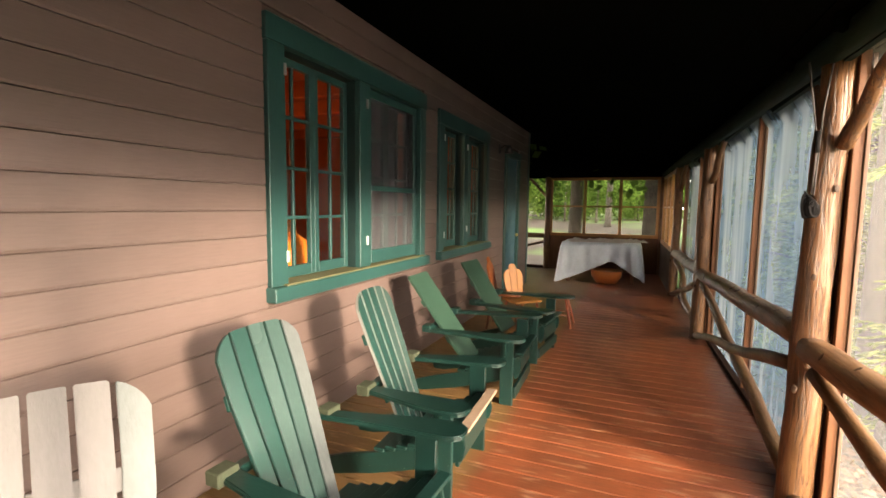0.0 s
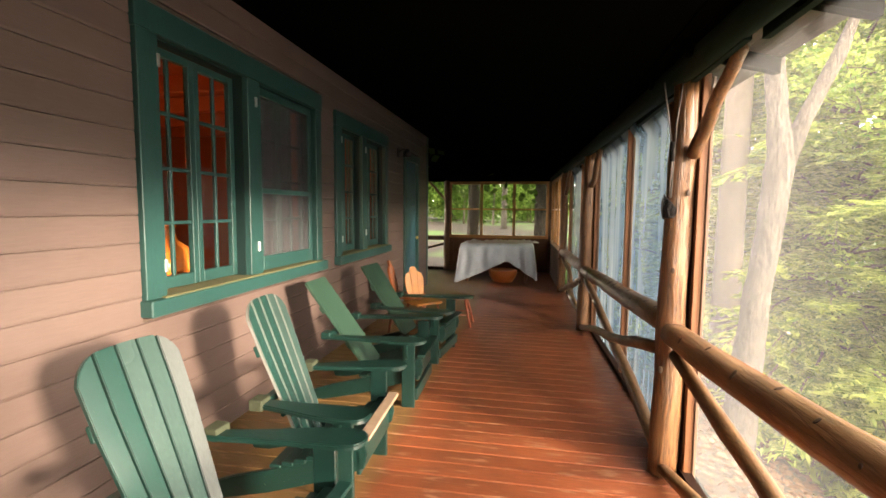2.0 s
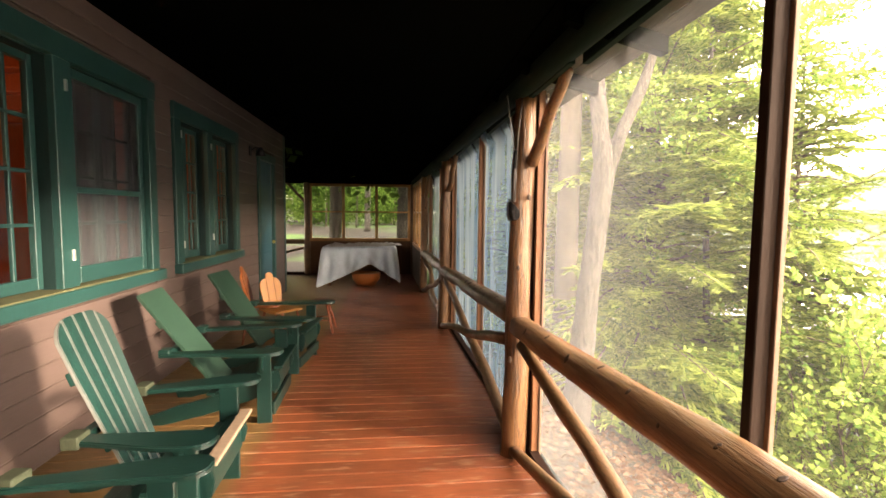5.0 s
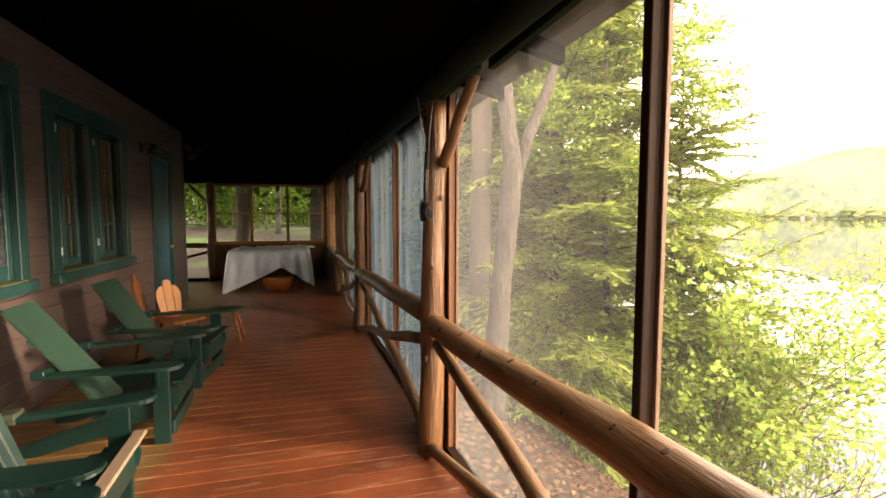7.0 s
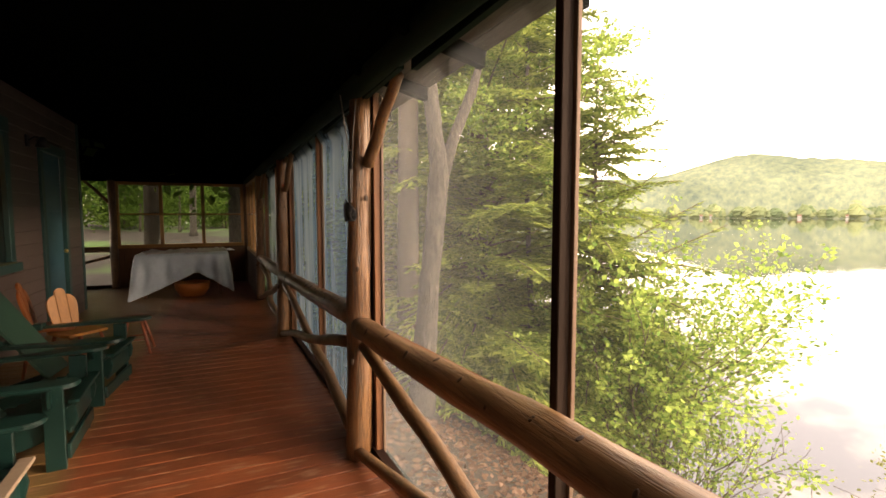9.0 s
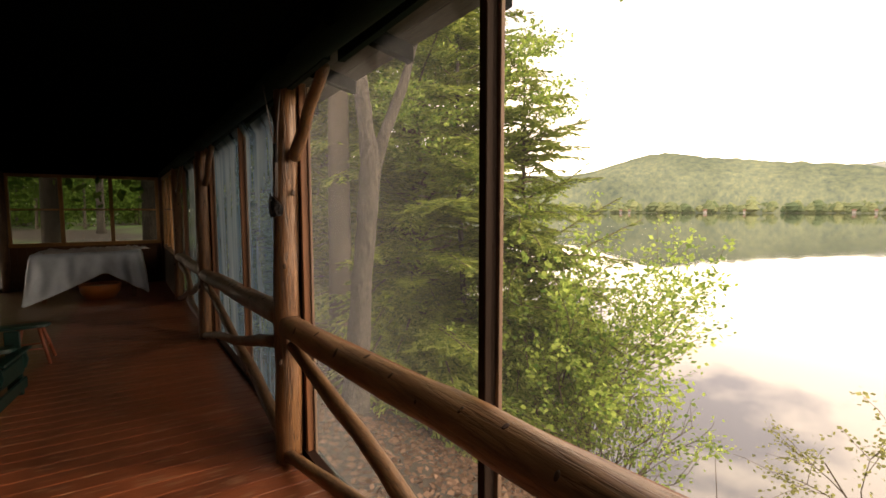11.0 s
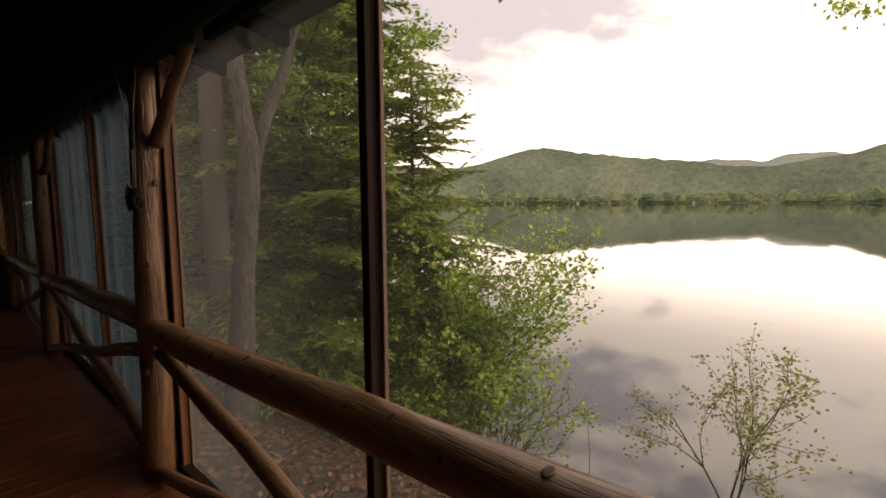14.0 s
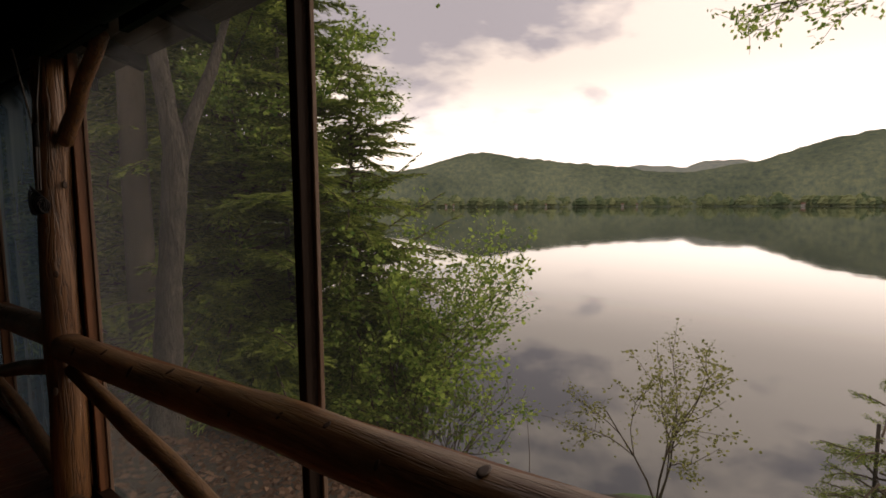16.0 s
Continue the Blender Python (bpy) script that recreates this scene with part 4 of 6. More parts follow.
for i in range(7):
    tagged(part("ceiling_beam", box(RX0, RX1, 1.6 + i * 0.85, 1.72 + i * 0.85, 2.62, 2.80, 0.01), ROOM_WOOD), "red-brown beam under the room ceiling", "beam", group="room beams", kind="structure")


def room_lamp(x, y, z):
    t = thing("hanging_lamp", "lit amber glass lamp hanging in the room", "lamp", pose(x, y, z))
    b = bmesh.new()
    bmesh.ops.create_cone(b, cap_ends=False, segments=18, radius1=0.16, radius2=0.06, depth=0.16)
    part("shade", b, glow("amber_lamp_glass", (1.0, 0.34, 0.06), 3.0), t, smooth=True)
    part("cord", limb([(0, 0, 0.08), (0, 0, 2.62 - z)], [0.006, 0.006], 6, 0), CABLE, t)
    d = bpy.data.lights.new("room_bulb", "POINT")
    d.energy, d.color, d.shadow_soft_size = 24, (1.0, 0.45, 0.16), 0.08
    new("room_bulb", d).location = (x, y, z - 0.16)


room_lamp(-4.2, 3.4, 2.05)


def orange_jug():
    t = bmesh.new()
    prof = [(0.10, 0), (0.17, 0.06), (0.20, 0.16), (0.17, 0.28), (0.09, 0.35), (0.07, 0.42), (0.09, 0.45)]
    rings = []
    for r, z in prof:
        rings.append([t.verts.new((r * math.cos(2 * math.pi * k / 20), r * math.sin(2 * math.pi * k / 20), z)) for k in range(20)])
    for a, b in zip(rings, rings[1:]):
        for k in range(20):
            t.faces.new((a[k], a[(k + 1) % 20], b[(k + 1) % 20], b[k]))
    t.faces.new(rings[0][::-1])
    ob = part("jug", t, JUG, smooth=True)
    ob.matrix_basis = pose(-2.62, 2.92, 0.90) @ Matrix.Diagonal((1.2, 1.2, 1.05, 1))
    tagged(ob, "round orange glazed jug on the table inside the window", "jug")


def room_table():
    t = thing("side_table", "dark wooden table inside the window", "table", pose(-2.75, 2.85, 0.04))
    part("tabletop", box(-0.38, 0.38, -0.7, 0.7, 0.82, 0.86, 0.005), ROOM_WOOD, t)
    for x in (-0.33, 0.33):
        for y in (-0.64, 0.64):
            part("leg", box(x - 0.03, x + 0.03, y - 0.03, y + 0.03, 0, 0.82, 0.004), ROOM_WOOD, t)


room_table()
orange_jug()


def curtain(y0, y1):
    b = bmesh.new()
    n = 40
    rows = [[b.verts.new((WALL_X - 0.24 + 0.02 * math.sin(u * 38), y0 + (y1 - y0) * u, z)) for z in (0.98, 1.6, 2.45)] for u in [i / n for i in range(n + 1)]]
    for r0, r1 in zip(rows, rows[1:]):
        for k in range(2):
            b.faces.new((r0[k], r1[k], r1[k + 1], r0[k + 1]))
    ob = part("curtain", b, LINEN, smooth=True)
    sol = ob.modifiers.new("thickness", "SOLIDIFY")
    sol.thickness = 0.004
    tagged(ob, "greyish pink curtain hanging behind the screened window", "curtain")


curtain(3.34, 4.15)

# ---- chairs along the wall ----
def arc_outline(u0, u1, foot, shoulder, height, half_foot, half_top, corner):
    """Outline of one back slat between the fractions u0 and u1 of the fanned, round-topped back."""
    def side(u, v):
        w = min(1, v / shoulder)
        return (half_foot + (half_top - half_foot) * (0.35 * w + 0.65 * w * w * (3 - 2 * w))) * u
    def crest(u):
        over = max(0.0, (abs(u) * half_top - (half_top - corner)) / corner)
        return height + 0.018 * (1 - u * u) - corner * (1 - math.sqrt(max(0.0, 1 - over * over)))
    pts = [(side(u0, foot), foot), (side(u1, foot), foot)]
    pts += [(side(u1, v), v) for v in (foot + (crest(u1) - foot) * k / 4 for k in (1, 2, 3))]
    pts += [(side(u1 + (u0 - u1) * k / 8, shoulder), crest(u1 + (u0 - u1) * k / 8)) for k in range(9)]
    pts += [(side(u0, v), v) for v in (foot + (crest(u0) - foot) * k / 4 for k in (3, 2, 1))]
    clean = []
    for p in pts:
        if not clean or (Vector(p) - Vector(clean[-1])).length > 0.004:
            clean.append(p)
    return clean


def deck_chair(m, style, label, main, arm_mat, slats=5, half_top=0.235, gap=0.006, top=(-0.66, 0.98), odd=None, arm_y=0.355, bare_slat=False, mats=None, edges=None, back_x=0.0, reach=0.0):
    """Low wooden garden chair with wide arms; +x is where the sitter looks."""
    t = thing("garden_chair", label, "chair", m, "chairs along the porch wall")
    tilt = math.atan2(top[1] - 0.17, -(top[0] + 0.34))
    length = math.hypot(top[1] - 0.17, top[0] + 0.34)
    across = Matrix(((0, math.cos(tilt) * -1, math.sin(tilt), -0.34 + back_x), (1, 0, 0, 0), (0, math.sin(tilt), math.cos(tilt), 0.17), (0, 0, 0, 1)))
    if style == "slat":
        for i in range(slats):
            u0, u1 = -1 + 2 * i / slats, -1 + 2 * (i + 1) / slats
            g = gap / half_top
            o = arc_outline(u0 + g, u1 - g, 0.0, length * 0.84, length, half_top * 0.74, half_top, 0.115)
            mat = mats[i] if mats else (odd if odd and i == slats - 1 else main)
            slat = part("back_slat", board(o, 0.02, across, 0.003), mat, t)
            # edge faces carry painted light: pale where they catch it, dark in shaded gaps
            if edges:
                slat.data.materials.append(edges)
                face = across.to_3x3() @ Vector((0, 0, 1))
                for p in slat.data.polygons:
                    if abs(p.normal.dot(face)) < 0.8:
                        p.material_index = 1
    else:
        h = half_top
        o = [(-h * 0.93, 0), (h * 0.93, 0), (h, length - 0.015), (h - 0.015, length), (-h + 0.015, length), (-h, length - 0.015)]
        part("back_board", board(o, 0.022, across, 0.004), main, t, "single wide flat back board")
    for v, w in ((0.30, 0.85), (length * 0.72, 0.95)):
        part("back_batten", board([(-half_top * w, v - 0.03), (half_top * w, v - 0.03), (half_top * w, v + 0.03), (-half_top * w, v + 0.03)], 0.02, across @ Matrix.Translation((0, 0, -0.021)), 0.003), main, t)
    arms = {}
    toe_in = 8.0 if style == "slat" else 4.0
    rear = -0.34 + back_x + (top[0] + 0.34) * 0.34 / (top[1] - 0.17) - 0.075
    for s in (-1, 1):
        y = s * 0.285
        leg = part("front_leg", box(-0.05, 0.05, y - 0.014 + s * 0.015, y + 0.014 + s * 0.015, 0, 0.528, 0.004), arm_mat, t)
        part("stringer", board([(0.09, 0.375), (0.105, 0.30), (0.09, 0.235), (-0.10, 0.155), (-0.42, 0.06), (-0.70, 0.0), (-0.80, 0.0), (-0.82, 0.06), (-0.60, 0.135), (-0.38, 0.190), (-0.12, 0.280)], 0.024,
                               Matrix(((1, 0, 0, 0), (0, 0, -1, y + 0.012 - s * 0.027), (0, 1, 0, 0), (0, 0, 0, 1))), 0.004), arm_mat, t)
        ay = s * arm_y
        arm = [(0.118 + reach, -0.070), (0.143 + reach, -0.050), (0.155 + reach, -0.022), (0.157 + reach, 0.010), (0.149 + reach, 0.042), (0.128 + reach, 0.066), (0.095 + reach, 0.080), (0.03, 0.086), (-0.06, 0.083), (-0.15, 0.072), (-0.25, 0.056), (-0.35, 0.042), (rear + 0.02, 0.030), (rear, 0.015), (rear, -0.030), (rear + 0.02, -0.040), (-0.30, -0.050), (-0.15, -0.060), (-0.02, -0.072), (0.08 + reach, -0.078)]
        arm = [(x, yy * s) for x, yy in arm]
        if s < 0:
            arm = arm[::-1]
        arms[s] = part("arm", board(arm, 0.024, Matrix.Translation((0.05, ay, 0.530)) @ Matrix.Rotation(radians(toe_in * s), 4, "Z") @ Matrix.Rotation(radians(-1.2), 4, "Y") @ Matrix.Translation((-0.05, 0, 0)), 0.006), arm_mat, t)
        part("arm_bracket", board([(0, 0), (0.055, 0), (0.03, -0.14), (0, -0.16)], 0.02, Matrix(((0, 0, 1, -0.02), (s, 0, 0, y + s * 0.03), (0, 1, 0, 0.529), (0, 0, 0, 1))), 0.003), arm_mat, leg)
    part("arm_support", box(rear - 0.005, rear + 0.045, -0.23, 0.23, 0.490, 0.528, 0.004), arm_mat, t)
    for s in (-1, 1):
        part("arm_block", box(rear + 0.005, rear + 0.075, s * (0.375 - 0.0105 * toe_in) - 0.045, s * (0.375 - 0.0105 * toe_in) + 0.045, 0.512, 0.566, 0.005), OLIVE_END if style == "slat" else arm_mat, arms[s], "weathered olive end block" if style == "slat" else "")
    n = 8
    for i in range(n):
        u = i / (n - 1)
        x = 0.095 - 0.46 * u
        z = 0.385 - 0.18 * u - 0.02 * math.sin(math.pi * u)
        mat, lab = (RAW_WOOD, "pale bare replacement slat") if bare_slat and i == 0 else (arm_mat, "")
        part("seat_slat", box(x - 0.030, x + 0.030, -0.29, 0.29, z, z + 0.02, 0.004), mat, t, lab)
    part("front_apron", box(0.052, 0.074, -0.27, 0.27, 0.20, 0.33, 0.004), arm_mat, t)
    part("front_stretcher", box(0.052, 0.074, -0.31, 0.31, 0.06, 0.15, 0.004), arm_mat, t) if style == "solid" else None
    return t


deck_chair(pose(-0.832, 0.380, 0, 0, 0, -27), "slat", "weathered pale garden chair with one mint green slat", PALE_CHAIR, PALE_CHAIR, 5, 0.228, 0.007, odd=MINT_CHAIR, top=(-0.66, 1.0))
deck_chair(pose(-0.845, 1.43, 0, 0, 0, -3), "slat", "green garden chair with sheen-pale slats in its fanned back", GREEN_CHAIR, GREEN_DARK, 5, 0.220, 0.0050, mats=(GREEN_CHAIR, GREEN_CHAIR, SHEEN_MID, SHEEN_MID, SHEEN_PALE), back_x=0.0, edges=GREEN_DARK)
deck_chair(pose(-0.90, 2.36, 0, 0, 0, 2), "slat", "green garden chair with one pale bare seat slat", GREEN_CHAIR, GREEN_DARK, 5, 0.200, 0.0055, top=(-0.655, 0.995), bare_slat=True, mats=(GREEN_CHAIR, GREEN_CHAIR, GREEN_CHAIR, SHEEN_MID, SHEEN_MID), edges=LIT_EDGE, back_x=0.07)
deck_chair(pose(-0.925, 3.67, 0, 0, 0, 2), "solid", "dark green garden chair with a plain olive board back", GREEN_OLIVE, GREEN_DARK, half_top=0.19, top=(-0.88, 0.90), arm_y=0.40)
deck_chair(pose(-0.90, 4.70, 0, 0, 0, -6), "solid", "dark green board-back garden chair beside a honey wooden chair", GREEN_OLIVE, GREEN_DARK, half_top=0.20, top=(-0.84, 0.90), arm_y=0.40, reach=0.07)


def plank_chair(m, label, wood):
    """Small varnished chair with a lobed back of three planks and splayed legs."""
    t = thing("wooden_chair", label, "chair", m, "varnished plank chairs")
    seat = [(0.20, -0.19), (0.20, 0.19), (0.10, 0.215), (-0.18, 0.175), (-0.18, -0.175), (0.10, -0.215)]
    part("seat", board(seat, 0.028, Matrix.Translation((0, 0, 0.42)), 0.007), wood, t)
    slat_at = Matrix.Translation((-0.15, 0, 0.445)) @ Matrix.Rotation(radians(-14), 4, "Y") @ Matrix(((0, 0, 1, 0), (1, 0, 0, 0), (0, 1, 0, 0), (0, 0, 0, 1)))
    crest = [(0.052 * math.cos(radians(k)), 0.385 + 0.052 * math.sin(radians(k))) for k in range(0, 181, 20)]
    part("back_slat", board([(-0.046, 0.0), (0.046, 0.0)] + crest, 0.022, slat_at, 0.004), wood, t)
    for side in (-1, 1):
        edge = [(0.050, 0.0), (0.108, 0.0), (0.132, 0.12), (0.145, 0.23), (0.142, 0.285), (0.126, 0.325), (0.098, 0.352), (0.070, 0.365), (0.055, 0.372)]
        edge = [(x * side, y) for x, y in edge]
        part("back_slat", board(edge if side > 0 else edge[::-1], 0.022, slat_at, 0.004), wood, t)
    part("back_batten", board([(-0.11, 0.05), (0.11, 0.05), (0.115, 0.09), (-0.115, 0.09)], 0.016, slat_at @ Matrix.Translation((0, 0, -0.017)), 0.003), wood, t)
    for x, y in ((0.14, 0.14), (0.14, -0.14), (-0.13, 0.12), (-0.13, -0.12)):
        part("leg", limb([(x * 1.55, y * 1.6, 0), (x * 1.3, y * 1.3, 0.2), (x, y, 0.425)], [0.013, 0.019, 0.016], 10, 0), RED_LEG, t, smooth=True)
    part("stretcher", limb([(0.17, -0.17, 0.2), (0.17, 0.17, 0.2)], [0.010, 0.010], 8, 0), RED_LEG, t, smooth=True)
    return t


plank_chair(pose(-1.30, 5.46, 0, 0, 0, -44) @ Matrix.Scale(0.92, 4), "honey varnished plank chair with a lobed back", HONEY)
plank_chair(pose(-1.52, 5.62, 0, 0, 0, 4), "honey plank chair coloured for shadow, close to the wall", HONEY_SHADED)


def red_stool(m):
    t = thing("stool", "low round stool with splayed red-brown legs", "stool", m)
    b = bmesh.new()
    bmesh.ops.create_cone(b, cap_ends=True, segments=24, radius1=0.165, radius2=0.17, depth=0.032)
    bmesh.ops.bevel(b, geom=[e for e in b.edges if e.calc_face_angle(0) > 1], offset=0.008, segments=2, affect="EDGES")
    bmesh.ops.transform(b, matrix=Matrix.Translation((0, 0, 0.436)), verts=b.verts[:])
    part("seat", b, RED_LEG, t)
    for k in range(4):
        a = radians(45 + 90 * k)
        c, s = math.cos(a), math.sin(a)
        part("leg", limb([(c * 0.22, s * 0.22, 0), (c * 0.16, s * 0.16, 0.22), (c * 0.10, s * 0.10, 0.425)], [0.014, 0.019, 0.016], 10, 0), RED_LEG, t, smooth=True)
        part("stretcher", limb([(c * 0.17, s * 0.17, 0.18), (-s * 0.17, c * 0.17, 0.18)], [0.009, 0.009], 8, 0), RED_LEG, t, smooth=True)


red_stool(pose(-0.92, 6.03, 0) @ Matrix.Diagonal((1, 1, 0.86, 1)))


# ---- covered table ----
def covered_table():
    t = thing("trestle_table", "wooden table hidden under a pale cloth", "table", pose(-0.73, 10.15, 0) @ Matrix.Diagonal((0.89, 1, 1, 1)))
    part("tabletop", box(-0.79, 0.79, -0.42, 0.42, 0.76, 0.79, 0.004), PANEL, t)
    for x in (-0.68, 0.68):
        for y in (-0.34, 0.34):
            part("leg", box(x - 0.035, x + 0.035, y - 0.035, y + 0.035, 0, 0.76, 0.004), PANEL, t)
    b = bmesh.new()
    nu, nv = 64, 14
    def fall(u):
        return 0.36 + 0.44 * max(0, 1 - u / 0.62) + 0.36 * max(0, (u - 0.68) / 0.32) ** 1.2
    grid = []
    for i in range(nu + 1):
        u = i / nu
        row = []
        x = -0.82 + 1.64 * u
        for j in range(5):
            y = 0.44 - 0.88 * j / 4
            row.append((x, y, 0.800 + 0.016 * noise.noise(Vector((x * 5, y * 5, 0)))))
        for j in range(1, nv + 1):
            v = j / nv
            d = min(fall(u), 0.785) * v
            fold = (0.070 * math.sin(u * 30 + 2.2 * math.sin(u * 7)) * (0.35 + 0.9 * max(0, (u - 0.5) * 2)) + 0.06 * noise.noise(Vector((u * 12, v * 2, 4)))) * v ** 0.7
            out = 0.03 + (0.20 * max(0, 1 - u / 0.35) + 0.10 * max(0, (u - 0.75) / 0.25)) * v
            row.append((x + (-0.10 * max(0, 1 - u / 0.3) + 0.10 * max(0, (u - 0.8) / 0.2)) * v, -0.44 - out - fold, 0.80 - d))
        grid.append([b.verts.new(p) for p in row])
    for r0, r1 in zip(grid, grid[1:]):
        for k in range(len(r0) - 1):
            b.faces.new((r0[k], r0[k + 1], r1[k + 1], r1[k]))
    for side, col, sx in ((0, grid[0], -1), (1, grid[-1], 1)):
        prev = col[:]
        drop = 0.72 if side == 0 else 0.55
        for j in range(1, 8):
            v = j / 7
            cur = []
            for k, vert in enumerate(col):
                c = vert.co
                w = 1.0 if k < 5 else max(0.0, 1 - (k - 4) / nv)
                fold = 0.03 * math.sin(k * 2.1 + side) * v
                cur.append(b.verts.new((c.x + sx * (0.03 + 0.06 * v + fold) * (0.3 + 0.7 * w), c.y, c.z - drop * v * w)) if w > 0 else vert)
            for k in range(len(col) - 1):
                quad = [prev[k], cur[k], cur[k + 1], prev[k + 1]]
                uniq = list(dict.fromkeys(quad))
                if len(uniq) > 2:
                    try:
                        b.faces.new(uniq)
                    except ValueError:
                        pass
            prev = cur
    bmesh.ops.recalc_face_normals(b, faces=b.faces[:])
    c = part("table_cover", b, CLOTH, smooth=True)
    c.matrix_basis = pose(-0.73, 10.15, 0) @ Matrix.Diagonal((0.89, 1, 1, 1))
    c.modifiers.new("thickness", "SOLIDIFY").thickness = 0.003
    tagged(c, "pale blue plastic cloth draped unevenly over the table", "tablecloth")
    # crumpled sheets lying on it
    for x, y, sx, sy, rz in ((-0.95, 9.98, 0.42, 0.26, 12), (-0.55, 10.12, 0.34, 0.30, -20), (-0.20, 10.2, 0.30, 0.22, 30)):
        g = bmesh.new()
        bmesh.ops.create_grid(g, x_segments=22, y_segments=16, size=1.0)
        for v in g.verts:
            p = v.co.copy()
            r = max(abs(p.x), abs(p.y))
            v.co = Vector((p.x * sx * (1 + 0.15 * noise.noise(p * 2 + Vector((x * 9, 0, 0)))), p.y * sy, 0.012 + (0.085 * abs(noise.noise(p * 2.6 + Vector((x * 7, y, 0)))) + 0.012) * (1 - r ** 6)))
        s = part("crumpled_sheet", g, PAPER, smooth=True)
        s.matrix_basis = pose(x, y, 0.803, 0, 0, rz)
        s.modifiers.new("thickness", "SOLIDIFY").thickness = 0.004
        tagged(s, "crumpled whitish sheet lying on the covered table", "sheet", group="crumpled sheets")


covered_table()


def tub():
    t = bmesh.new()
    prof = [(0.0, 0.0), (0.22, 0.0), (0.31, 0.14), (0.33, 0.27), (0.31, 0.28), (0.28, 0.24), (0.0, 0.22)]
    rings = [[t.verts.new((r * math.cos(2 * math.pi * k / 24), r * math.sin(2 * math.pi * k / 24), z)) for k in range(24)] for r, z in prof[1:-1]]
    for a, b in zip(rings, rings[1:]):
        for k in range(24):
            t.faces.new((a[k], a[(k + 1) % 24], b[(k + 1) % 24], b[k]))
    t.faces.new(rings[0][::-1])
    t.faces.new(rings[-1])
    ob = part("wooden_tub", t, TUB, smooth=True)
    ob.matrix_basis = pose(-0.60, 9.90, 0) @ Matrix.Scale(0.92, 4)
    tagged(ob, "round orange-brown wooden tub under the table", "tub")


tub()


# ---- cord hanging by the post ----
def hanging_cord():
    x, y = edge_x(2.8) - 0.075, 2.66
    t = thing("pull_rope", "grey pull rope with a coiled black end by the post", "rope", pose(x, y, 0))
    part("cord", limb([(-0.03, 0.02, 2.17), (-0.005, 0.01, 1.98), (0.02, 0.0, 1.80), (0.012, 0.0, 1.57)], [0.004] * 4, 6, 0), ROPE, t, smooth=True)
    part("cord", limb([(0.06, 0.02, 2.16), (0.035, 0.01, 1.95), (0.020, -0.005, 1.57)], [0.004] * 3, 6, 0), ROPE, t, smooth=True)
    part("slide", limb([(0.018, 0, 1.86), (0.020, 0, 1.76)], [0.011, 0.011], 8, 0), CABLE, t, smooth=True)
    b = bmesh.new()
    pts = []
    for i in range(24 * 7 + 1):
        k, a = i / 24, 2 * math.pi * i / 24
        pts.append((0.006 * k - 0.012 + (0.013 + 0.0015 * k) * math.sin(a), -0.0032 * k + 0.01 + 0.010 * math.sin(a + k), 1.525 - 0.004 * k + (0.062 - 0.005 * k) * math.cos(a)))
    limb(pts, [0.0044] * len(pts), 6, 0, bm=b)
    part("coil", b, CABLE, t, "coiled black cable", smooth=True)


hanging_cord()

# ---- ground, lake and hills ----
def shore_x(y):
    w = min(1.0, max(0.0, (y - 1.8) / 2.6))
    return 8.9 - 2.1 * w * w * (3 - 2 * w) + 0.12 * max(y - 4.5, 0) + 0.25 * math.sin(y * 0.8)


def ground_z(x, y):
    s = (x - 1.0) / (shore_x(y) - 1.0)
    z = -0.72
    if y > 12:
        w = min(1.0, (y - 12) / 30)
        z += 1.1 * w * w * (3 - 2 * w)
    if s > 0:
        z = z + (LAKE_Z - 0.05 - z) * min(s, 1.0) ** 1.25
        if s > 1:
            z -= min(6.0, (s - 1.0) * 2.5)
    elif x < -8:
        z += min(30.0, 0.06 * (-8 - x))
    near = min(1.0, math.hypot(x, y) / 40)
    return z + 0.10 * noise.noise(Vector((x * 0.5, y * 0.5, 0))) * (1 if s < 0.95 else 0.2) + 0.6 * near * noise.noise(Vector((x * 0.05, y * 0.05, 3)))


def ground():
    n = 150
    us = [-1 + 2 * i / n for i in range(n + 1)]
    def far(u):
        return 24 * u + 2600 * u ** 7
    verts = [(far(u) + 2, far(v) + 6, 0) for u in us for v in us]
    verts = [(x, y, ground_z(x, y)) for x, y, _ in verts]
    faces = [(i * (n + 1) + j, (i + 1) * (n + 1) + j, (i + 1) * (n + 1) + j + 1, i * (n + 1) + j + 1) for i in range(n) for j in range(n)]
    me = fast_mesh("ground", verts, faces)
    for p in me.polygons:
        p.use_smooth = True
    tagged(part("ground", me, GROUND), "wooded bank with brown leaf litter and grass", "ground", kind="structure")


ground()
lake = fast_mesh("lake", [(-300, -4000, LAKE_Z), (4500, -4000, LAKE_Z), (4500, 4000, LAKE_Z), (-300, 4000, LAKE_Z)], [(0, 1, 2, 3)])
tagged(part("lake", lake, WATER), "still lake mirroring a bright cloudy sky", "water", kind="structure")


def bump_at(a, centre, width, height):
    return height * math.exp(-((a - centre) / width) ** 2)


def ridge(a):
    """Height of the skyline in degrees over the far shore, by the bearing from the far end of the porch."""
    return (3.5 + bump_at(a, 57.5, 7.5, 2.6) + bump_at(a, 70, 7, 0.9) + bump_at(a, 101, 13, 3.75) + bump_at(a, 30, 14, 1.4) - bump_at(a, 79, 5, 0.45) + bump_at(a, 132, 12, 2.5))


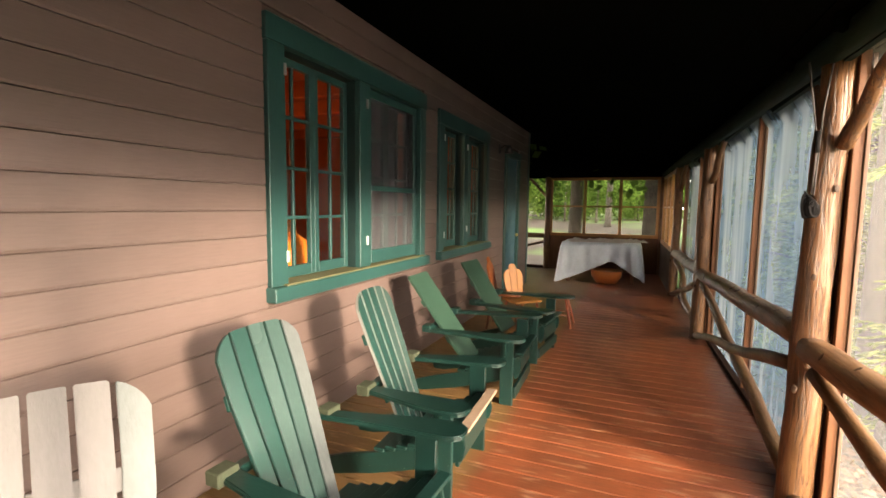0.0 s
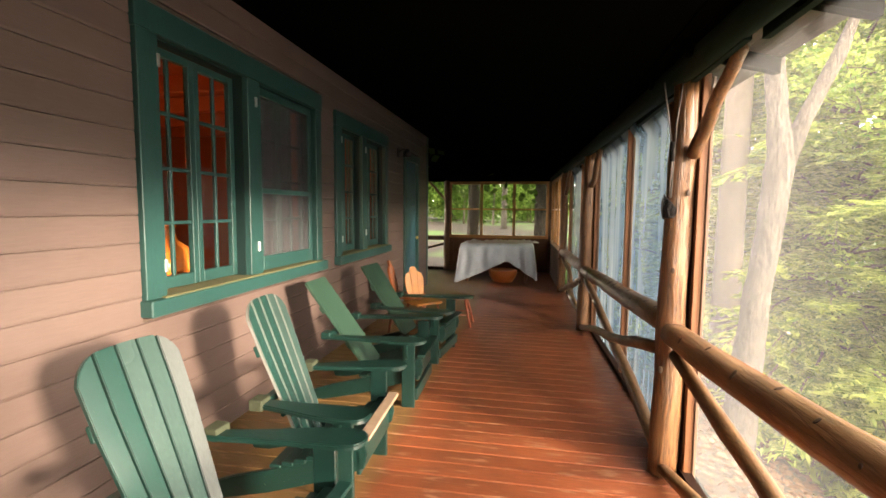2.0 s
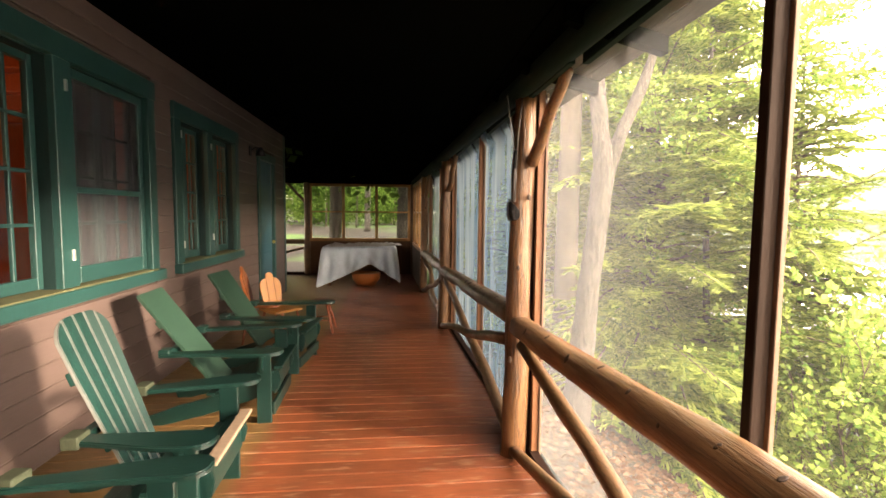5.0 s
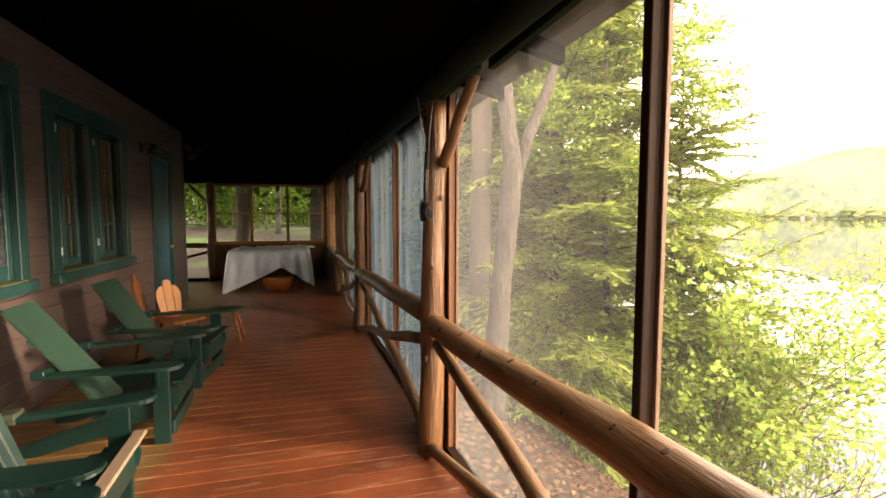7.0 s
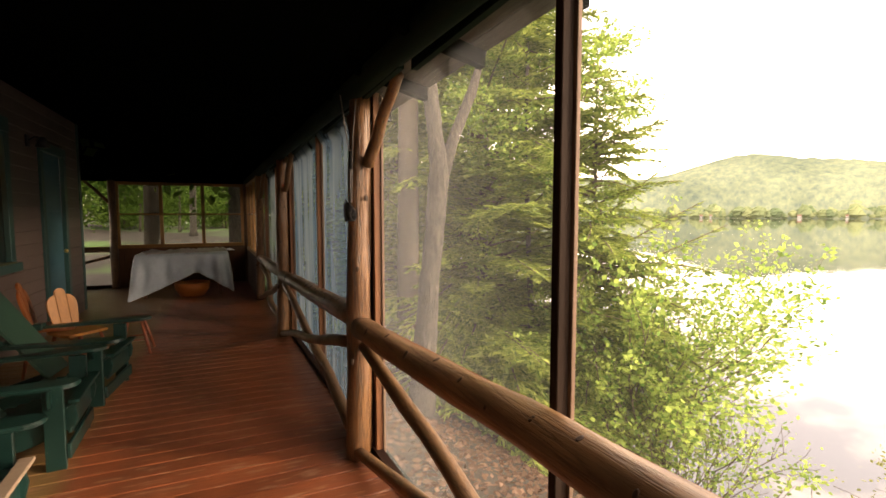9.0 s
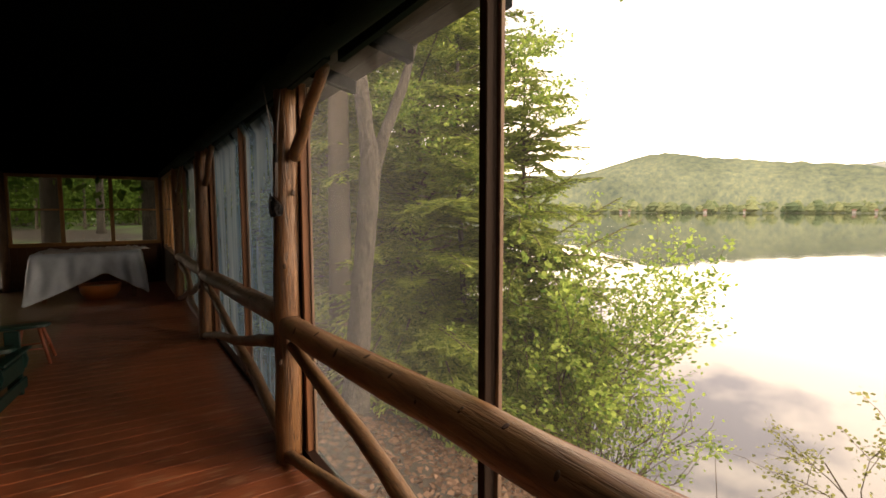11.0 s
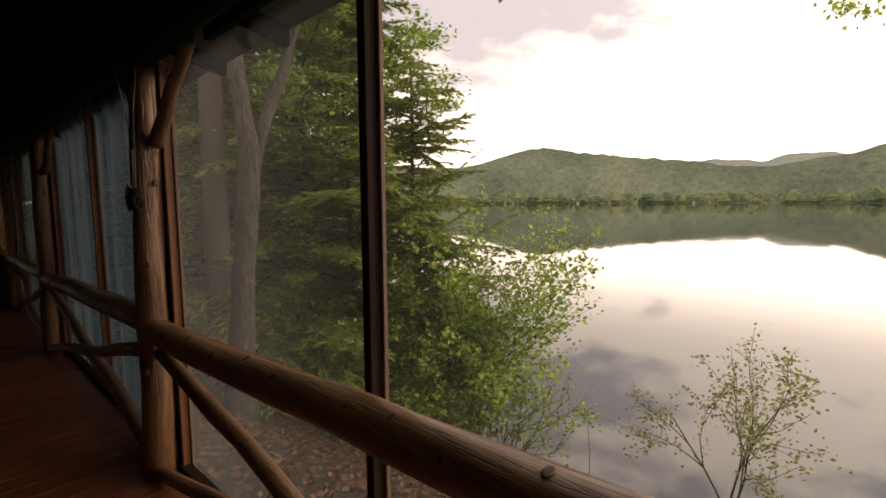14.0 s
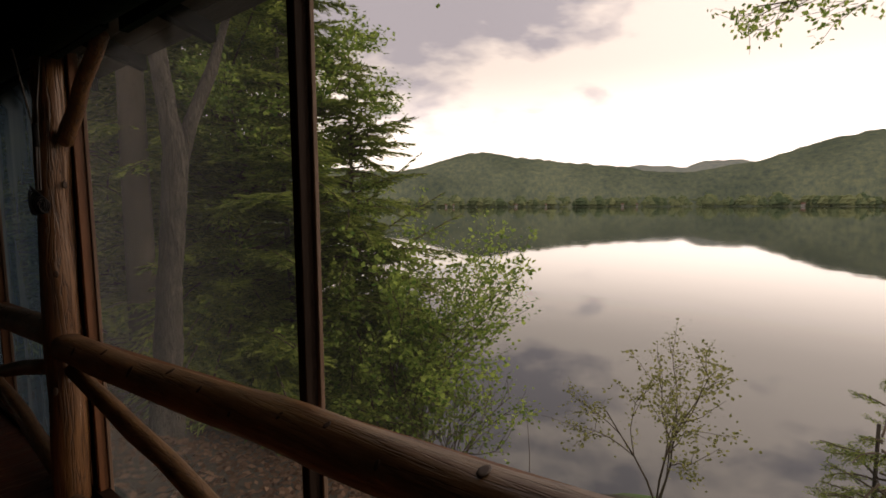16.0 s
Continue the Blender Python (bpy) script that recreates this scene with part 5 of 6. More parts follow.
def hills(name, r0, r1, profile, mat, rough, na, nr, label, a0=5, a1=175):
    verts = []
    for i in range(na + 1):
        a = a0 + (a1 - a0) * i / na
        for j in range(nr + 1):
            u = j / nr
            r = r0 + (r1 - r0) * u + 45 * noise.noise(Vector((a * 0.23, 0, 1))) * (1 - u)
            top = math.tan(radians(profile(a))) * (r0 + (r1 - r0) * 0.75)
            w = min(1.0, u / 0.75)
            h = top * (w ** 0.85 if u <= 0.75 else 1 - 0.7 * (u - 0.75))
            x, y = r * math.sin(radians(a)), r * math.cos(radians(a))
            h += rough * (noise.noise(Vector((x * 0.035, y * 0.035, 0))) * 6 + noise.noise(Vector((x * 0.006, y * 0.006, 2))) * 16 * w)
            if j == 0:
                h = -3
            elif j == 1:
                h = 10 * rough + 5 * rough * noise.noise(Vector((x * 0.05, y * 0.05, 7)))
            verts.append((x, y, LAKE_Z + h))
    faces = [(i * (nr + 1) + j, (i + 1) * (nr + 1) + j, (i + 1) * (nr + 1) + j + 1, i * (nr + 1) + j + 1) for i in range(na) for j in range(nr)]
    me = fast_mesh(name, verts, faces)
    for p in me.polygons:
        p.use_smooth = True
    tagged(part(name, me, mat), label, "hill", kind="structure")


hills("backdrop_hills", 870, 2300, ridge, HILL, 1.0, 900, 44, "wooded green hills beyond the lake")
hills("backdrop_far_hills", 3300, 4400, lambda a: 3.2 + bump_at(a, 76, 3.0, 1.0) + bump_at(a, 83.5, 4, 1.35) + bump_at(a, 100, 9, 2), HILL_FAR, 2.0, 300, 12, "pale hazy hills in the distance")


def leaf_quads(centres, size, rnd, long=1.6, dirs=None, flat=0.0, loose=0.35):
    """Small pointed leaves at the centres; dirs lays them along twigs."""
    n = len(centres)
    c = np.asarray(centres)
    d = rnd.normal(size=(n, 3)) if dirs is None else np.asarray(dirs) + loose * rnd.normal(size=(n, 3))
    d /= np.linalg.norm(d, axis=1)[:, None] + 1e-9
    up = rnd.normal(size=(n, 3)) + np.array([0, 0, flat])
    s = np.cross(d, up)
    s /= np.linalg.norm(s, axis=1)[:, None] + 1e-9
    k = size * (0.65 + 0.7 * rnd.random(n))[:, None]
    v = np.stack([c - d * k * long * 0.5, c + s * k * 0.5 - d * k * 0.05, c + d * k * long * 0.5, c - s * k * 0.5 - d * k * 0.05], 1).reshape(-1, 3)
    f = np.arange(4 * n).reshape(n, 4)
    return v.tolist(), f.tolist()


def crown_part(name, centres, size, mat, parent, seed, long=1.6, dirs=None, flat=0.0, loose=0.35):
    v, f = leaf_quads(centres, size, np.random.RandomState(seed), long, dirs, flat, loose)
    ob = part(name, fast_mesh(name, v, f), mat, parent)
    ob["kind"] = "stuff"
    return ob


def conifer(x, y, top, reach, seed, label, count=120, low=-2.6, trunk_r=0.13, needle=0.022, per=34, reaching=()):
    """A hemlock: thin dark trunk, drooping boughs in flat sprays of needles."""
    rnd = random.Random(seed)
    z0 = ground_z(x, y) - 0.1
    t = thing("hemlock_tree", label, "tree", pose(x, y, z0), "hemlock trees")
    H = top - z0
    part("trunk", limb([(0, 0, 0), (0.05, 0.02, H * 0.5), (0.02, 0.03, H * 0.97)], [trunk_r, trunk_r * 0.6, 0.015], 9, 0.1, seed), BARK_DARK, t, smooth=True)
    wood = bmesh.new()
    pts, dirs = [], []
    for i in range(count + len(reaching)):
        u = min(0.99, (i + rnd.random()) / count)
        z = (low - z0) + (top - low) * (u ** 1.12) * 0.985
        r = reach * (1 - u) ** 0.60 * (0.45 + 0.62 * rnd.random()) + 0.12
        a = i * 2.39996 + rnd.uniform(-0.9, 0.9)
        z += rnd.uniform(-0.5, 0.5)
        ca, sa = math.cos(a), math.sin(a)
        rise, droop = rnd.uniform(0.05, 0.62), rnd.uniform(0.20, 0.62)
        line = []
        for k in range(7):
            w = k / 6
            wob = 0.05 * r * noise.noise(Vector((i * 1.7, w * 2, 0)))
            line.append(Vector((ca * r * w - sa * wob, sa * r * w + ca * wob, z + r * (rise * w - droop * w * w * 0.8))))
        if i >= count:
            # a long bough that rises out over the lake
            start, end = reaching[i - count]
            run = Vector(end) - Vector((x, y, start))
            line = [Vector((run.x * k / 6, run.y * k / 6, start - z0 + run.z * (k / 6) ** 0.85)) for k in range(7)]
            r, ca, sa = run.length * 0.55, run.x / run.xy.length, run.y / run.xy.length
        limb(line, [0.022 * min(1.0, reach / 2.5) * (1 - 0.85 * k / 6) * (0.4 + r / reach) + 0.003 for k in range(7)], 5, 0, bm=wood, cap=False)
        steps = max(5, int(r / 0.10))
        for k in range(steps):
            w = 0.14 + 0.86 * (k + rnd.random()) / steps
            j = min(5, int(w * 6))
            base = line[j].lerp(line[j + 1], w * 6 - j)
            ahead = (line[j + 1] - line[j]).normalized()
            side = Vector((-sa, ca, 0))
            tw = 0.50 * r * (1.05 - w) * rnd.uniform(0.45, 1.0) + 0.08
            for sgn in (-1, 1):
                d = (ahead * rnd.uniform(0.5, 1.0) + side * sgn * rnd.uniform(0.4, 1.0) + Vector((0, 0, rnd.uniform(-0.34, 0.06)))).normalized()
                m = max(3, int(tw * per))
                for q in range(m):
                    g = (q + rnd.random()) / m
                    p = base + d * tw * g + Vector((rnd.uniform(-1, 1), rnd.uniform(-1, 1), rnd.uniform(-0.8, 0.5) - g * 0.8)) * 0.022
                    pts.append(tuple(p))
                    dirs.append(tuple(d + d.cross(Vector((0, 0, 1))) * rnd.choice((-1.0, 1.0)) * rnd.uniform(0.5, 1.1)))
    part("boughs", wood, TWIG, t)["kind"] = "stuff"
    crown_part("crown", pts, needle, NEEDLES, t, seed, 4.6, dirs, 3.0, 0.14)
    return t


def spread_limbs(wood, start, direction, length, radius, depth, rnd, tips, gravity=0.1):
    """Forking limbs; gathers the ends of the twigs."""
    pts = [start]
    d = direction.normalized()
    n = 4
    for k in range(n):
        d = (d + Vector((rnd.uniform(-1, 1), rnd.uniform(-1, 1), rnd.uniform(-0.6, 1) - gravity)) * 0.22).normalized()
        pts.append(pts[-1] + d * length / n)
        if depth <= 1:
            tips.append((pts[-1], d))
    limb(pts, [radius * (1 - 0.5 * k / n) for k in range(n + 1)], 6 if radius > 0.02 else 4, 0, bm=wood, cap=False)
    if depth > 0:
        for _ in range(3 if depth > 1 else 4):
            k = rnd.choice((2, 3, 4))
            nd = (d + Vector((rnd.uniform(-1, 1), rnd.uniform(-1, 1), rnd.uniform(-0.5, 0.8))) * 0.9).normalized()
            spread_limbs(wood, pts[k], nd, length * rnd.uniform(0.5, 0.75), radius * 0.5, depth - 1, rnd, tips, gravity)


def small_tree(x, y, height, lean, seed, label, mat, leaf, leaves, stems=3, length=None, base=None, category="tree", name="sapling", spread=0.5):
    rnd = random.Random(seed)
    z0 = (ground_z(x, y) if base is None else base) - 0.05
    t = thing(name, label, category, pose(x, y, z0))
    wood, tips = bmesh.new(), []
    for s in range(stems):
        d = Vector((lean[0] + rnd.uniform(-spread, spread), lean[1] + rnd.uniform(-spread, spread), 1.0))
        spread_limbs(wood, Vector((rnd.uniform(-0.05, 0.05), rnd.uniform(-0.05, 0.05), 0)), d, (length or height * 0.55), 0.022, 2, rnd, tips)
    part("stems", wood, TWIG, t)
    pts, dirs = [], []
    for _ in range(leaves):
        p, d = rnd.choice(tips)
        q = p + Vector((rnd.gauss(0, 1), rnd.gauss(0, 1), rnd.gauss(0, 0.8))) * 0.09
        pts.append(tuple(q))
        dirs.append(tuple(d + Vector((rnd.gauss(0, 0.8), rnd.gauss(0, 0.8), -0.3))))
    crown_part("crown", pts, leaf, mat, t, seed, 1.35, dirs, 1.2)
    return t


def maple():
    """The big forked tree close to the porch."""
    x, y = 2.44, 6.0
    z0 = ground_z(x, y) - 0.15
    t = thing("maple_tree", "large grey-barked forked maple by the porch", "tree", pose(x, y, z0))
    f = Vector((0.29, 0, 2.12 - z0))
    rise = [Vector(p) for p in ((0, 0, 0), (0.01, 0.0, 0.25), (0.05, 0.0, 0.9), (0.12, 0, 1.9), (0.20, 0, 2.6))] + [f, f + Vector((-0.05, 0.02, 0.45)), f + Vector((-0.12, 0.1, 1.3)), f + Vector((-0.2, 0.3, 3.6)), f + Vector((0.0, 0.6, 7.0))]
    thick = [0.30, 0.20, 0.155, 0.135, 0.130, 0.135, 0.105, 0.095, 0.07, 0.03]
    line, rad = [], []
    for i in range(len(rise) - 1):
        for k in range(6):
            line.append(rise[i].lerp(rise[i + 1], k / 6))
            rad.append(thick[i] + (thick[i + 1] - thick[i]) * k / 6)
    trunk = limb(line, rad, 44, 0.14, 5, twist=5, ridges=0.13)
    bole = part("trunk", trunk, BARK, t, smooth=True)
    part("limb", limb([f + Vector((0.02, 0, -0.15)), f + Vector((0.18, -0.04, 0.40)), f + Vector((0.44, -0.1, 1.05)), f + Vector((0.70, -0.2, 2.0)), f + Vector((1.9, -0.8, 5.0))], [0.10, 0.080, 0.07, 0.055, 0.02], 14, 0.16, 7, twist=5, ridges=0.1), BARK, bole, smooth=True)
    rnd = random.Random(8)
    wood, tips = bmesh.new(), []
    for k in range(16):
        p = f + Vector((rnd.uniform(-0.3, 1.4), rnd.uniform(-0.6, 0.6), rnd.uniform(2.6, 6.5)))
        d = Vector((rnd.uniform(-0.7, 0.8), rnd.uniform(-0.6, 1), rnd.uniform(0.0, 0.6)))
        spread_limbs(wood, p, d, rnd.uniform(1.2, 2.2), 0.03, 2, rnd, tips)
    part("twigs", wood, TWIG, t)["kind"] = "stuff"
    pts = [tuple(p + Vector((rnd.gauss(0, 1), rnd.gauss(0, 1), rnd.gauss(0, 0.8))) * 0.16) for p, d in (rnd.choice(tips) for _ in range(15000))]
    crown_part("crown", pts, 0.075, LEAVES, t, 9, 1.3, None, 1.0)


maple()
for x, y, r, lean in ((2.85, 7.7, 0.19, 0.12), (4.3, 12.5, 0.14, -0.1), (6.0, 15.5, 0.16, 0.2)):
    z0 = ground_z(x, y) - 0.1
    t = thing("tree_trunk", "dark bare lower trunk of a tall tree", "tree", pose(x, y, z0), "dark trunks")
    part("trunk", limb([(0, 0, 0), (0.02, 0, 0.4), (lean * 0.4, 0, 3), (lean, 0.1, 8), (lean * 1.4, 0.2, 12)], [r * 1.5, r * 1.1, r, r * 0.8, r * 0.5], 12, 0.12, 3, twist=4), BARK_DARK, t, smooth=True)

conifer(4.95, 8.75, 11.5, 4.3, 41, "tall green hemlock with drooping boughs over the water", 400, needle=0.036, per=46)
conifer(3.7, 10.6, 9.5, 3.4, 45, "dark hemlock close behind the maple", 150, -1.5, 0.13, 0.036, 26)
conifer(6.1, 11.4, 10.0, 3.4, 46, "dark hemlock further along the bank", 150, -2.5, 0.13, 0.036, 26)
# mostly hidden behind the film, added to shade the far end
conifer(2.7, 9.7, 9.0, 2.2, 48, "dark hemlock close to the far end of the porch", 110, -0.6, 0.12, 0.036, 24)
conifer(7.6, 14.5, 9.0, 3.2, 42, "hemlock further along the wooded shore", 90, -2.6, 0.12, 0.034, 20)
conifer(3.6, 13.0, 8.0, 2.8, 43, "hemlock behind the maple", 90, -1.0, 0.12, 0.034, 20)
conifer(5.9, -0.75, -0.50, 1.0, 44, "small young hemlock on the bank below the porch", 80, -2.6, 0.03, 0.0085, 190)
conifer(6.45, 7.05, 4.6, 2.9, 47, "feathery young hemlock leaning over the lake shore", 190, -2.8, 0.06, 0.026, 62, (((0.0, (9.1, 6.2, 1.3)), (0.5, (8.1, 6.0, 1.75)), (1.2, (7.5, 6.2, 2.5)), (-0.7, (8.6, 6.3, 0.45)), (2.0, (7.3, 6.3, 3.3)), (-1.2, (8.3, 6.0, -0.3)))))
small_tree(6.52, 5.45, 5.2, (-0.06, 0.10), 51, "young maple with light green leaves leaning over the lake", LEAVES, 0.064, 8600, 12, 2.6, spread=0.24)
small_tree(6.95, 6.15, 5.6, (0.02, -0.02), 55, "slim young maple among the hemlock boughs", LEAVES, 0.062, 6500, 10, 2.95, spread=0.2)
small_tree(6.25, 4.75, 3.0, (0.10, -0.02), 54, "bushy maple sapling at the water's edge", LEAVES, 0.054, 1500, 8, 1.35, spread=0.35)
small_tree(8.7, 1.75, 3.2, (0.02, -0.05), 52, "sparse sapling with bronze young leaves at the shore", LEAVES_BROWN, 0.046, 2000, 4, 1.8, spread=0.24)
sprig = thing("seedling", "tiny bright green seedling on the bank", "seedling", pose(6.3, 3.05, ground_z(6.3, 3.05)))
part("stem", limb([(0, 0, -0.05), (0.04, 0.02, 0.7), (0.0, 0.05, 1.30)], [0.008, 0.006, 0.003], 5, 0), TWIG, sprig)
crown_part("crown", (np.random.RandomState(53).normal(size=(46, 3)) * (0.09, 0.09, 0.06) + (0, 0.05, 1.32)).tolist(), 0.05, LEAVES, sprig, 53, 1.3, None, 1.0)
for i, (x, y) in enumerate(((4.0, 6.6), (2.0, 7.2), (5.6, 4.4), (6.1, 5.0), (5.2, 5.6), (6.3, 6.2))):
    small_tree(x, y, 0.8, (0.1, 0), 60 + i, "low green undergrowth on the bank", LEAVES, 0.032, 200, 4, 0.36, category="shrub", name="undergrowth", spread=0.9)


def young_beech(x, y, low, top, radius, seed, leaves):
    """A slender leafy tree in front of the hemlock, its foliage in loose tiers."""
    rnd = random.Random(seed)
    z0 = ground_z(x, y) - 0.1
    t = thing("beech_tree", "slender beech with bright young leaves", "tree", pose(x, y, z0))
    part("trunk", limb([(0, 0, 0), (0.05, 0.0, 2.5), (-0.05, 0.1, 5.5), (0.0, 0.1, top - z0)], [0.075, 0.06, 0.04, 0.01], 9, 0.1, seed), BARK, t, smooth=True)
    wood, pts, dirs = bmesh.new(), [], []
    tips = []
    n = 46
    for i in range(n):
        u = (i + rnd.random()) / n
        z = low - z0 + (top - low) * u
        a = i * 2.4 + rnd.uniform(-0.7, 0.7)
        d = Vector((math.cos(a), math.sin(a), rnd.uniform(0.0, 0.7)))
        spread_limbs(wood, Vector((0, 0.05, z)), d, radius * (1.05 - 0.75 * u) * rnd.uniform(0.55, 1.0), 0.018, 2, rnd, tips, 0.25)
    part("twigs", wood, TWIG, t)["kind"] = "stuff"
    for _ in range(leaves):
        p, d = rnd.choice(tips)
        q = p + Vector((rnd.gauss(0, 1), rnd.gauss(0, 1), rnd.gauss(0, 0.5))) * 0.11
        pts.append(tuple(q))
        dirs.append(tuple(d + Vector((rnd.gauss(0, 0.7), rnd.gauss(0, 0.7), -0.25))))
    crown_part("crown", pts, 0.050, LEAVES, t, seed, 1.5, dirs, 1.6)


young_beech(5.25, 7.45, 1.2, 8.4, 1.65, 81, 36000)


def leaf_litter():
    """Dead leaves lying on the bank under the porch rail."""
    rnd = np.random.RandomState(91)
    xs, ys = rnd.uniform(0.95, 6.0, 9000), rnd.uniform(1.0, 9.5, 9000)
    pts = [(x, y, ground_z(x, y) + 0.012 + 0.02 * h) for x, y, h in zip(xs, ys, rnd.random(9000))]
    v, f = leaf_quads(pts, 0.06, rnd, 1.4, rnd.normal(size=(9000, 3)) * (1, 1, 0.25), 4.0, 0.05)
    ob = part("leaf_litter", fast_mesh("leaf_litter", v, f), LITTER)
    tagged(ob, "brown dead leaves covering the bank", "leaf litter", kind="stuff")


leaf_litter()


def overhanging_branch():
    """A leafy branch that reaches in over the lake from a tree beside the porch."""
    rnd = random.Random(71)
    x, y = 7.6, -4.8
    z0 = ground_z(x, y) - 0.1
    t = thing("birch_tree", "tree beside the porch with a branch over the lake", "tree", pose(x, y, z0))
    part("trunk", limb([(0, 0, 0), (0.05, 0.05, 4), (0, 0.2, 8.2), (0, 0.3, 10)], [0.16, 0.13, 0.09, 0.05], 10, 0.1, 2), BARK, t, smooth=True)
    wood, tips = bmesh.new(), []
    line = [Vector((0, 0.2, 7.3)), Vector((-0.1, 2.0, 7.25)), Vector((-0.2, 3.9, 7.25)), Vector((-0.25, 5.35, 7.34))]
    limb(line, [0.05, 0.035, 0.02, 0.008], 6, 0, bm=wood, cap=False)
    for k in range(12):
        p = line[2].lerp(line[3], k / 8 - 0.5) if k > 4 else line[1].lerp(line[2], 0.4 + k * 0.12)
        spread_limbs(wood, p, Vector((rnd.uniform(-1, 1), 0.9, rnd.uniform(-0.7, 0.1))), 0.55, 0.008, 1, rnd, tips)
    part("branch", wood, TWIG, t)
    pts = [tuple(p + Vector((rnd.gauss(0, 1), rnd.gauss(0, 1), rnd.gauss(0, 1))) * 0.06) for p, d in (rnd.choice(tips) for _ in range(560))]
    crown_part("crown", pts, 0.055, LEAVES, t, 72, 1.4)


overhanging_branch()


# ---- woods behind the far end of the porch ----
def wood_tree(x, y, height, radius, seed, trunk_r, low, leaves=3600):
    rnd = random.Random(seed)
    z0 = ground_z(x, y) - 0.1
    t = thing("woodland_tree", "tall tree in the partly hidden, shade-giving wood beyond the porch end", "tree", pose(x, y, z0), "woodland trees")
    part("trunk", limb([(0, 0, 0), (0, 0, 0.4), (0.1, 0.05, height * 0.4), (0.2, 0, height * 0.9)], [trunk_r * 1.5, trunk_r * 1.1, trunk_r * 0.9, trunk_r * 0.3], 10, 0.12, seed), BARK if seed % 3 else BARK_DARK, t, smooth=True)
    blobs = [(rnd.uniform(-1, 1) * radius * 0.7, rnd.uniform(-1, 1) * radius * 0.7, low + (height - low) * rnd.random(), radius * rnd.uniform(0.25, 0.5)) for _ in range(26)]
    pts = []
    for _ in range(leaves):
        bx, by, bz, br = rnd.choice(blobs)
        d = Vector((rnd.gauss(0, 1), rnd.gauss(0, 1), rnd.gauss(0, 0.7))).normalized() * br * rnd.uniform(0.5, 1.05)
        pts.append((bx + d.x, by + d.y, bz + d.z))
    crown_part("crown", pts, 0.16, LEAVES_FAR, t, seed, 1.4, None, 0.8)


# several of these stand out of sight, added to shade the porch end
spots = [(-4.5, 13.6, 0.2), (-5.4, 18.0, 0.2), (-7.6, 15.0, 0.2), (1.5, 14.4, 0.16), (1.9, 18.6, 0.18), (4.4, 16.0, 0.15), (6.3, 18.5, 0.15), (3.0, 14.6, 0.14), (-1.89, 15.0, 0.18), (0.24, 14.6, 0.21), (-4.6, 16.5, 0.2), (-6.5, 24, 0.2), (1.5, 24, 0.2), (-2.0, 34, 0.2), (4.0, 30, 0.2), (-9.5, 33, 0.2), (-5.5, 42, 0.2), (0.5, 44, 0.2),
         (7.0, 41, 0.2), (-13, 46, 0.2), (-9, 56, 0.2), (-3.5, 58, 0.2), (3, 60, 0.2), (9.5, 56, 0.2), (5.5, 19.5, 0.17), (8.0, 24.5, 0.18), (9.5, 32, 0.18), (3.0, 17.0, 0.15), (4.8, 21.5, 0.16), (7.4, 17.0, 0.16), (2.6, 19.5, 0.15), (9.2, 20.5, 0.17), (6.2, 27.0, 0.18), (11.0, 26.0, 0.18), (-17, 58, 0.2), (12, 70, 0.2), (-8, 75, 0.2), (1, 78, 0.2)]
for i, (x, y, r) in enumerate(spots):
    # near crowns hang above the window view, thickened to block sky light
    near = y < 26 and x < 3.5
    wood_tree(x, y, 13 + (i * 37 % 5), 3.4 + (i * 13 % 4) * 0.4, 100 + i, r, 3.4 if near else (1.4 if y > 40 else 1.8), 6500 if near else 3600)
for i in range(26):
    rnd = random.Random(300 + i)
    x, y = (rnd.uniform(-12, 9), rnd.uniform(44, 70)) if i < 16 else (rnd.uniform(-15, 2), rnd.uniform(38, 48))
    wood_tree(x, y, 6 if i < 16 else 9, 3.4, 320 + i, 0.08, 0.4)


# ---- trees along the far shore ----
def far_treeline():
    rnd = random.Random(400)
    verts, faces = [], []
    for i in range(4200):
        a = rnd.uniform(38, 104)
        r = 872 + 45 * noise.noise(Vector((a * 0.23, 0, 1))) + 8 + rnd.random() ** 1.5 * 150
        x, y = r * math.sin(radians(a)), r * math.cos(radians(a))
        h = (4 + 13 * rnd.random() ** 2.5) * (1.0 + 0.9 * noise.noise(Vector((a * 0.8, 2, 0))))
        w = h * rnd.uniform(0.35, 0.62)
        lift = max(0.0, (r - 890) * 0.045)
        base = len(verts)
        sides = 6
        pointed = rnd.random() < 0.5
        prof = ((0.5, 0.0), (1.0, 0.25), (0.62 if pointed else 0.95, 0.6), (0.25 if pointed else 0.55, 0.88))
        for k, (f, g) in enumerate(prof):
            for j in range(sides):
                b = 2 * math.pi * (j + 0.5 * k) / sides
                q = w * f * rnd.uniform(0.75, 1.2)
                verts.append((x + q * math.cos(b), y + q * math.sin(b), LAKE_Z + 0.5 + lift + h * g))
        verts.append((x, y, LAKE_Z + 0.5 + lift + h))
        for k in range(3):
            for j in range(sides):
                p, q = base + k * sides + j, base + k * sides + (j + 1) % sides
                faces.append((p, q, q + sides, p + sides))
        for j in range(sides):
            faces.append((base + 3 * sides + j, base + 3 * sides + (j + 1) % sides, base + 4 * sides))
    ob = part("far_trees", fast_mesh("far_trees", verts, faces), leafy("far_shore_foliage", (0.085, 0.125, 0.065), (0.215, 0.245, 0.115), 0.0))
    tagged(ob, "dense trees lining the far lake shore", "trees", kind="stuff")


far_treeline()


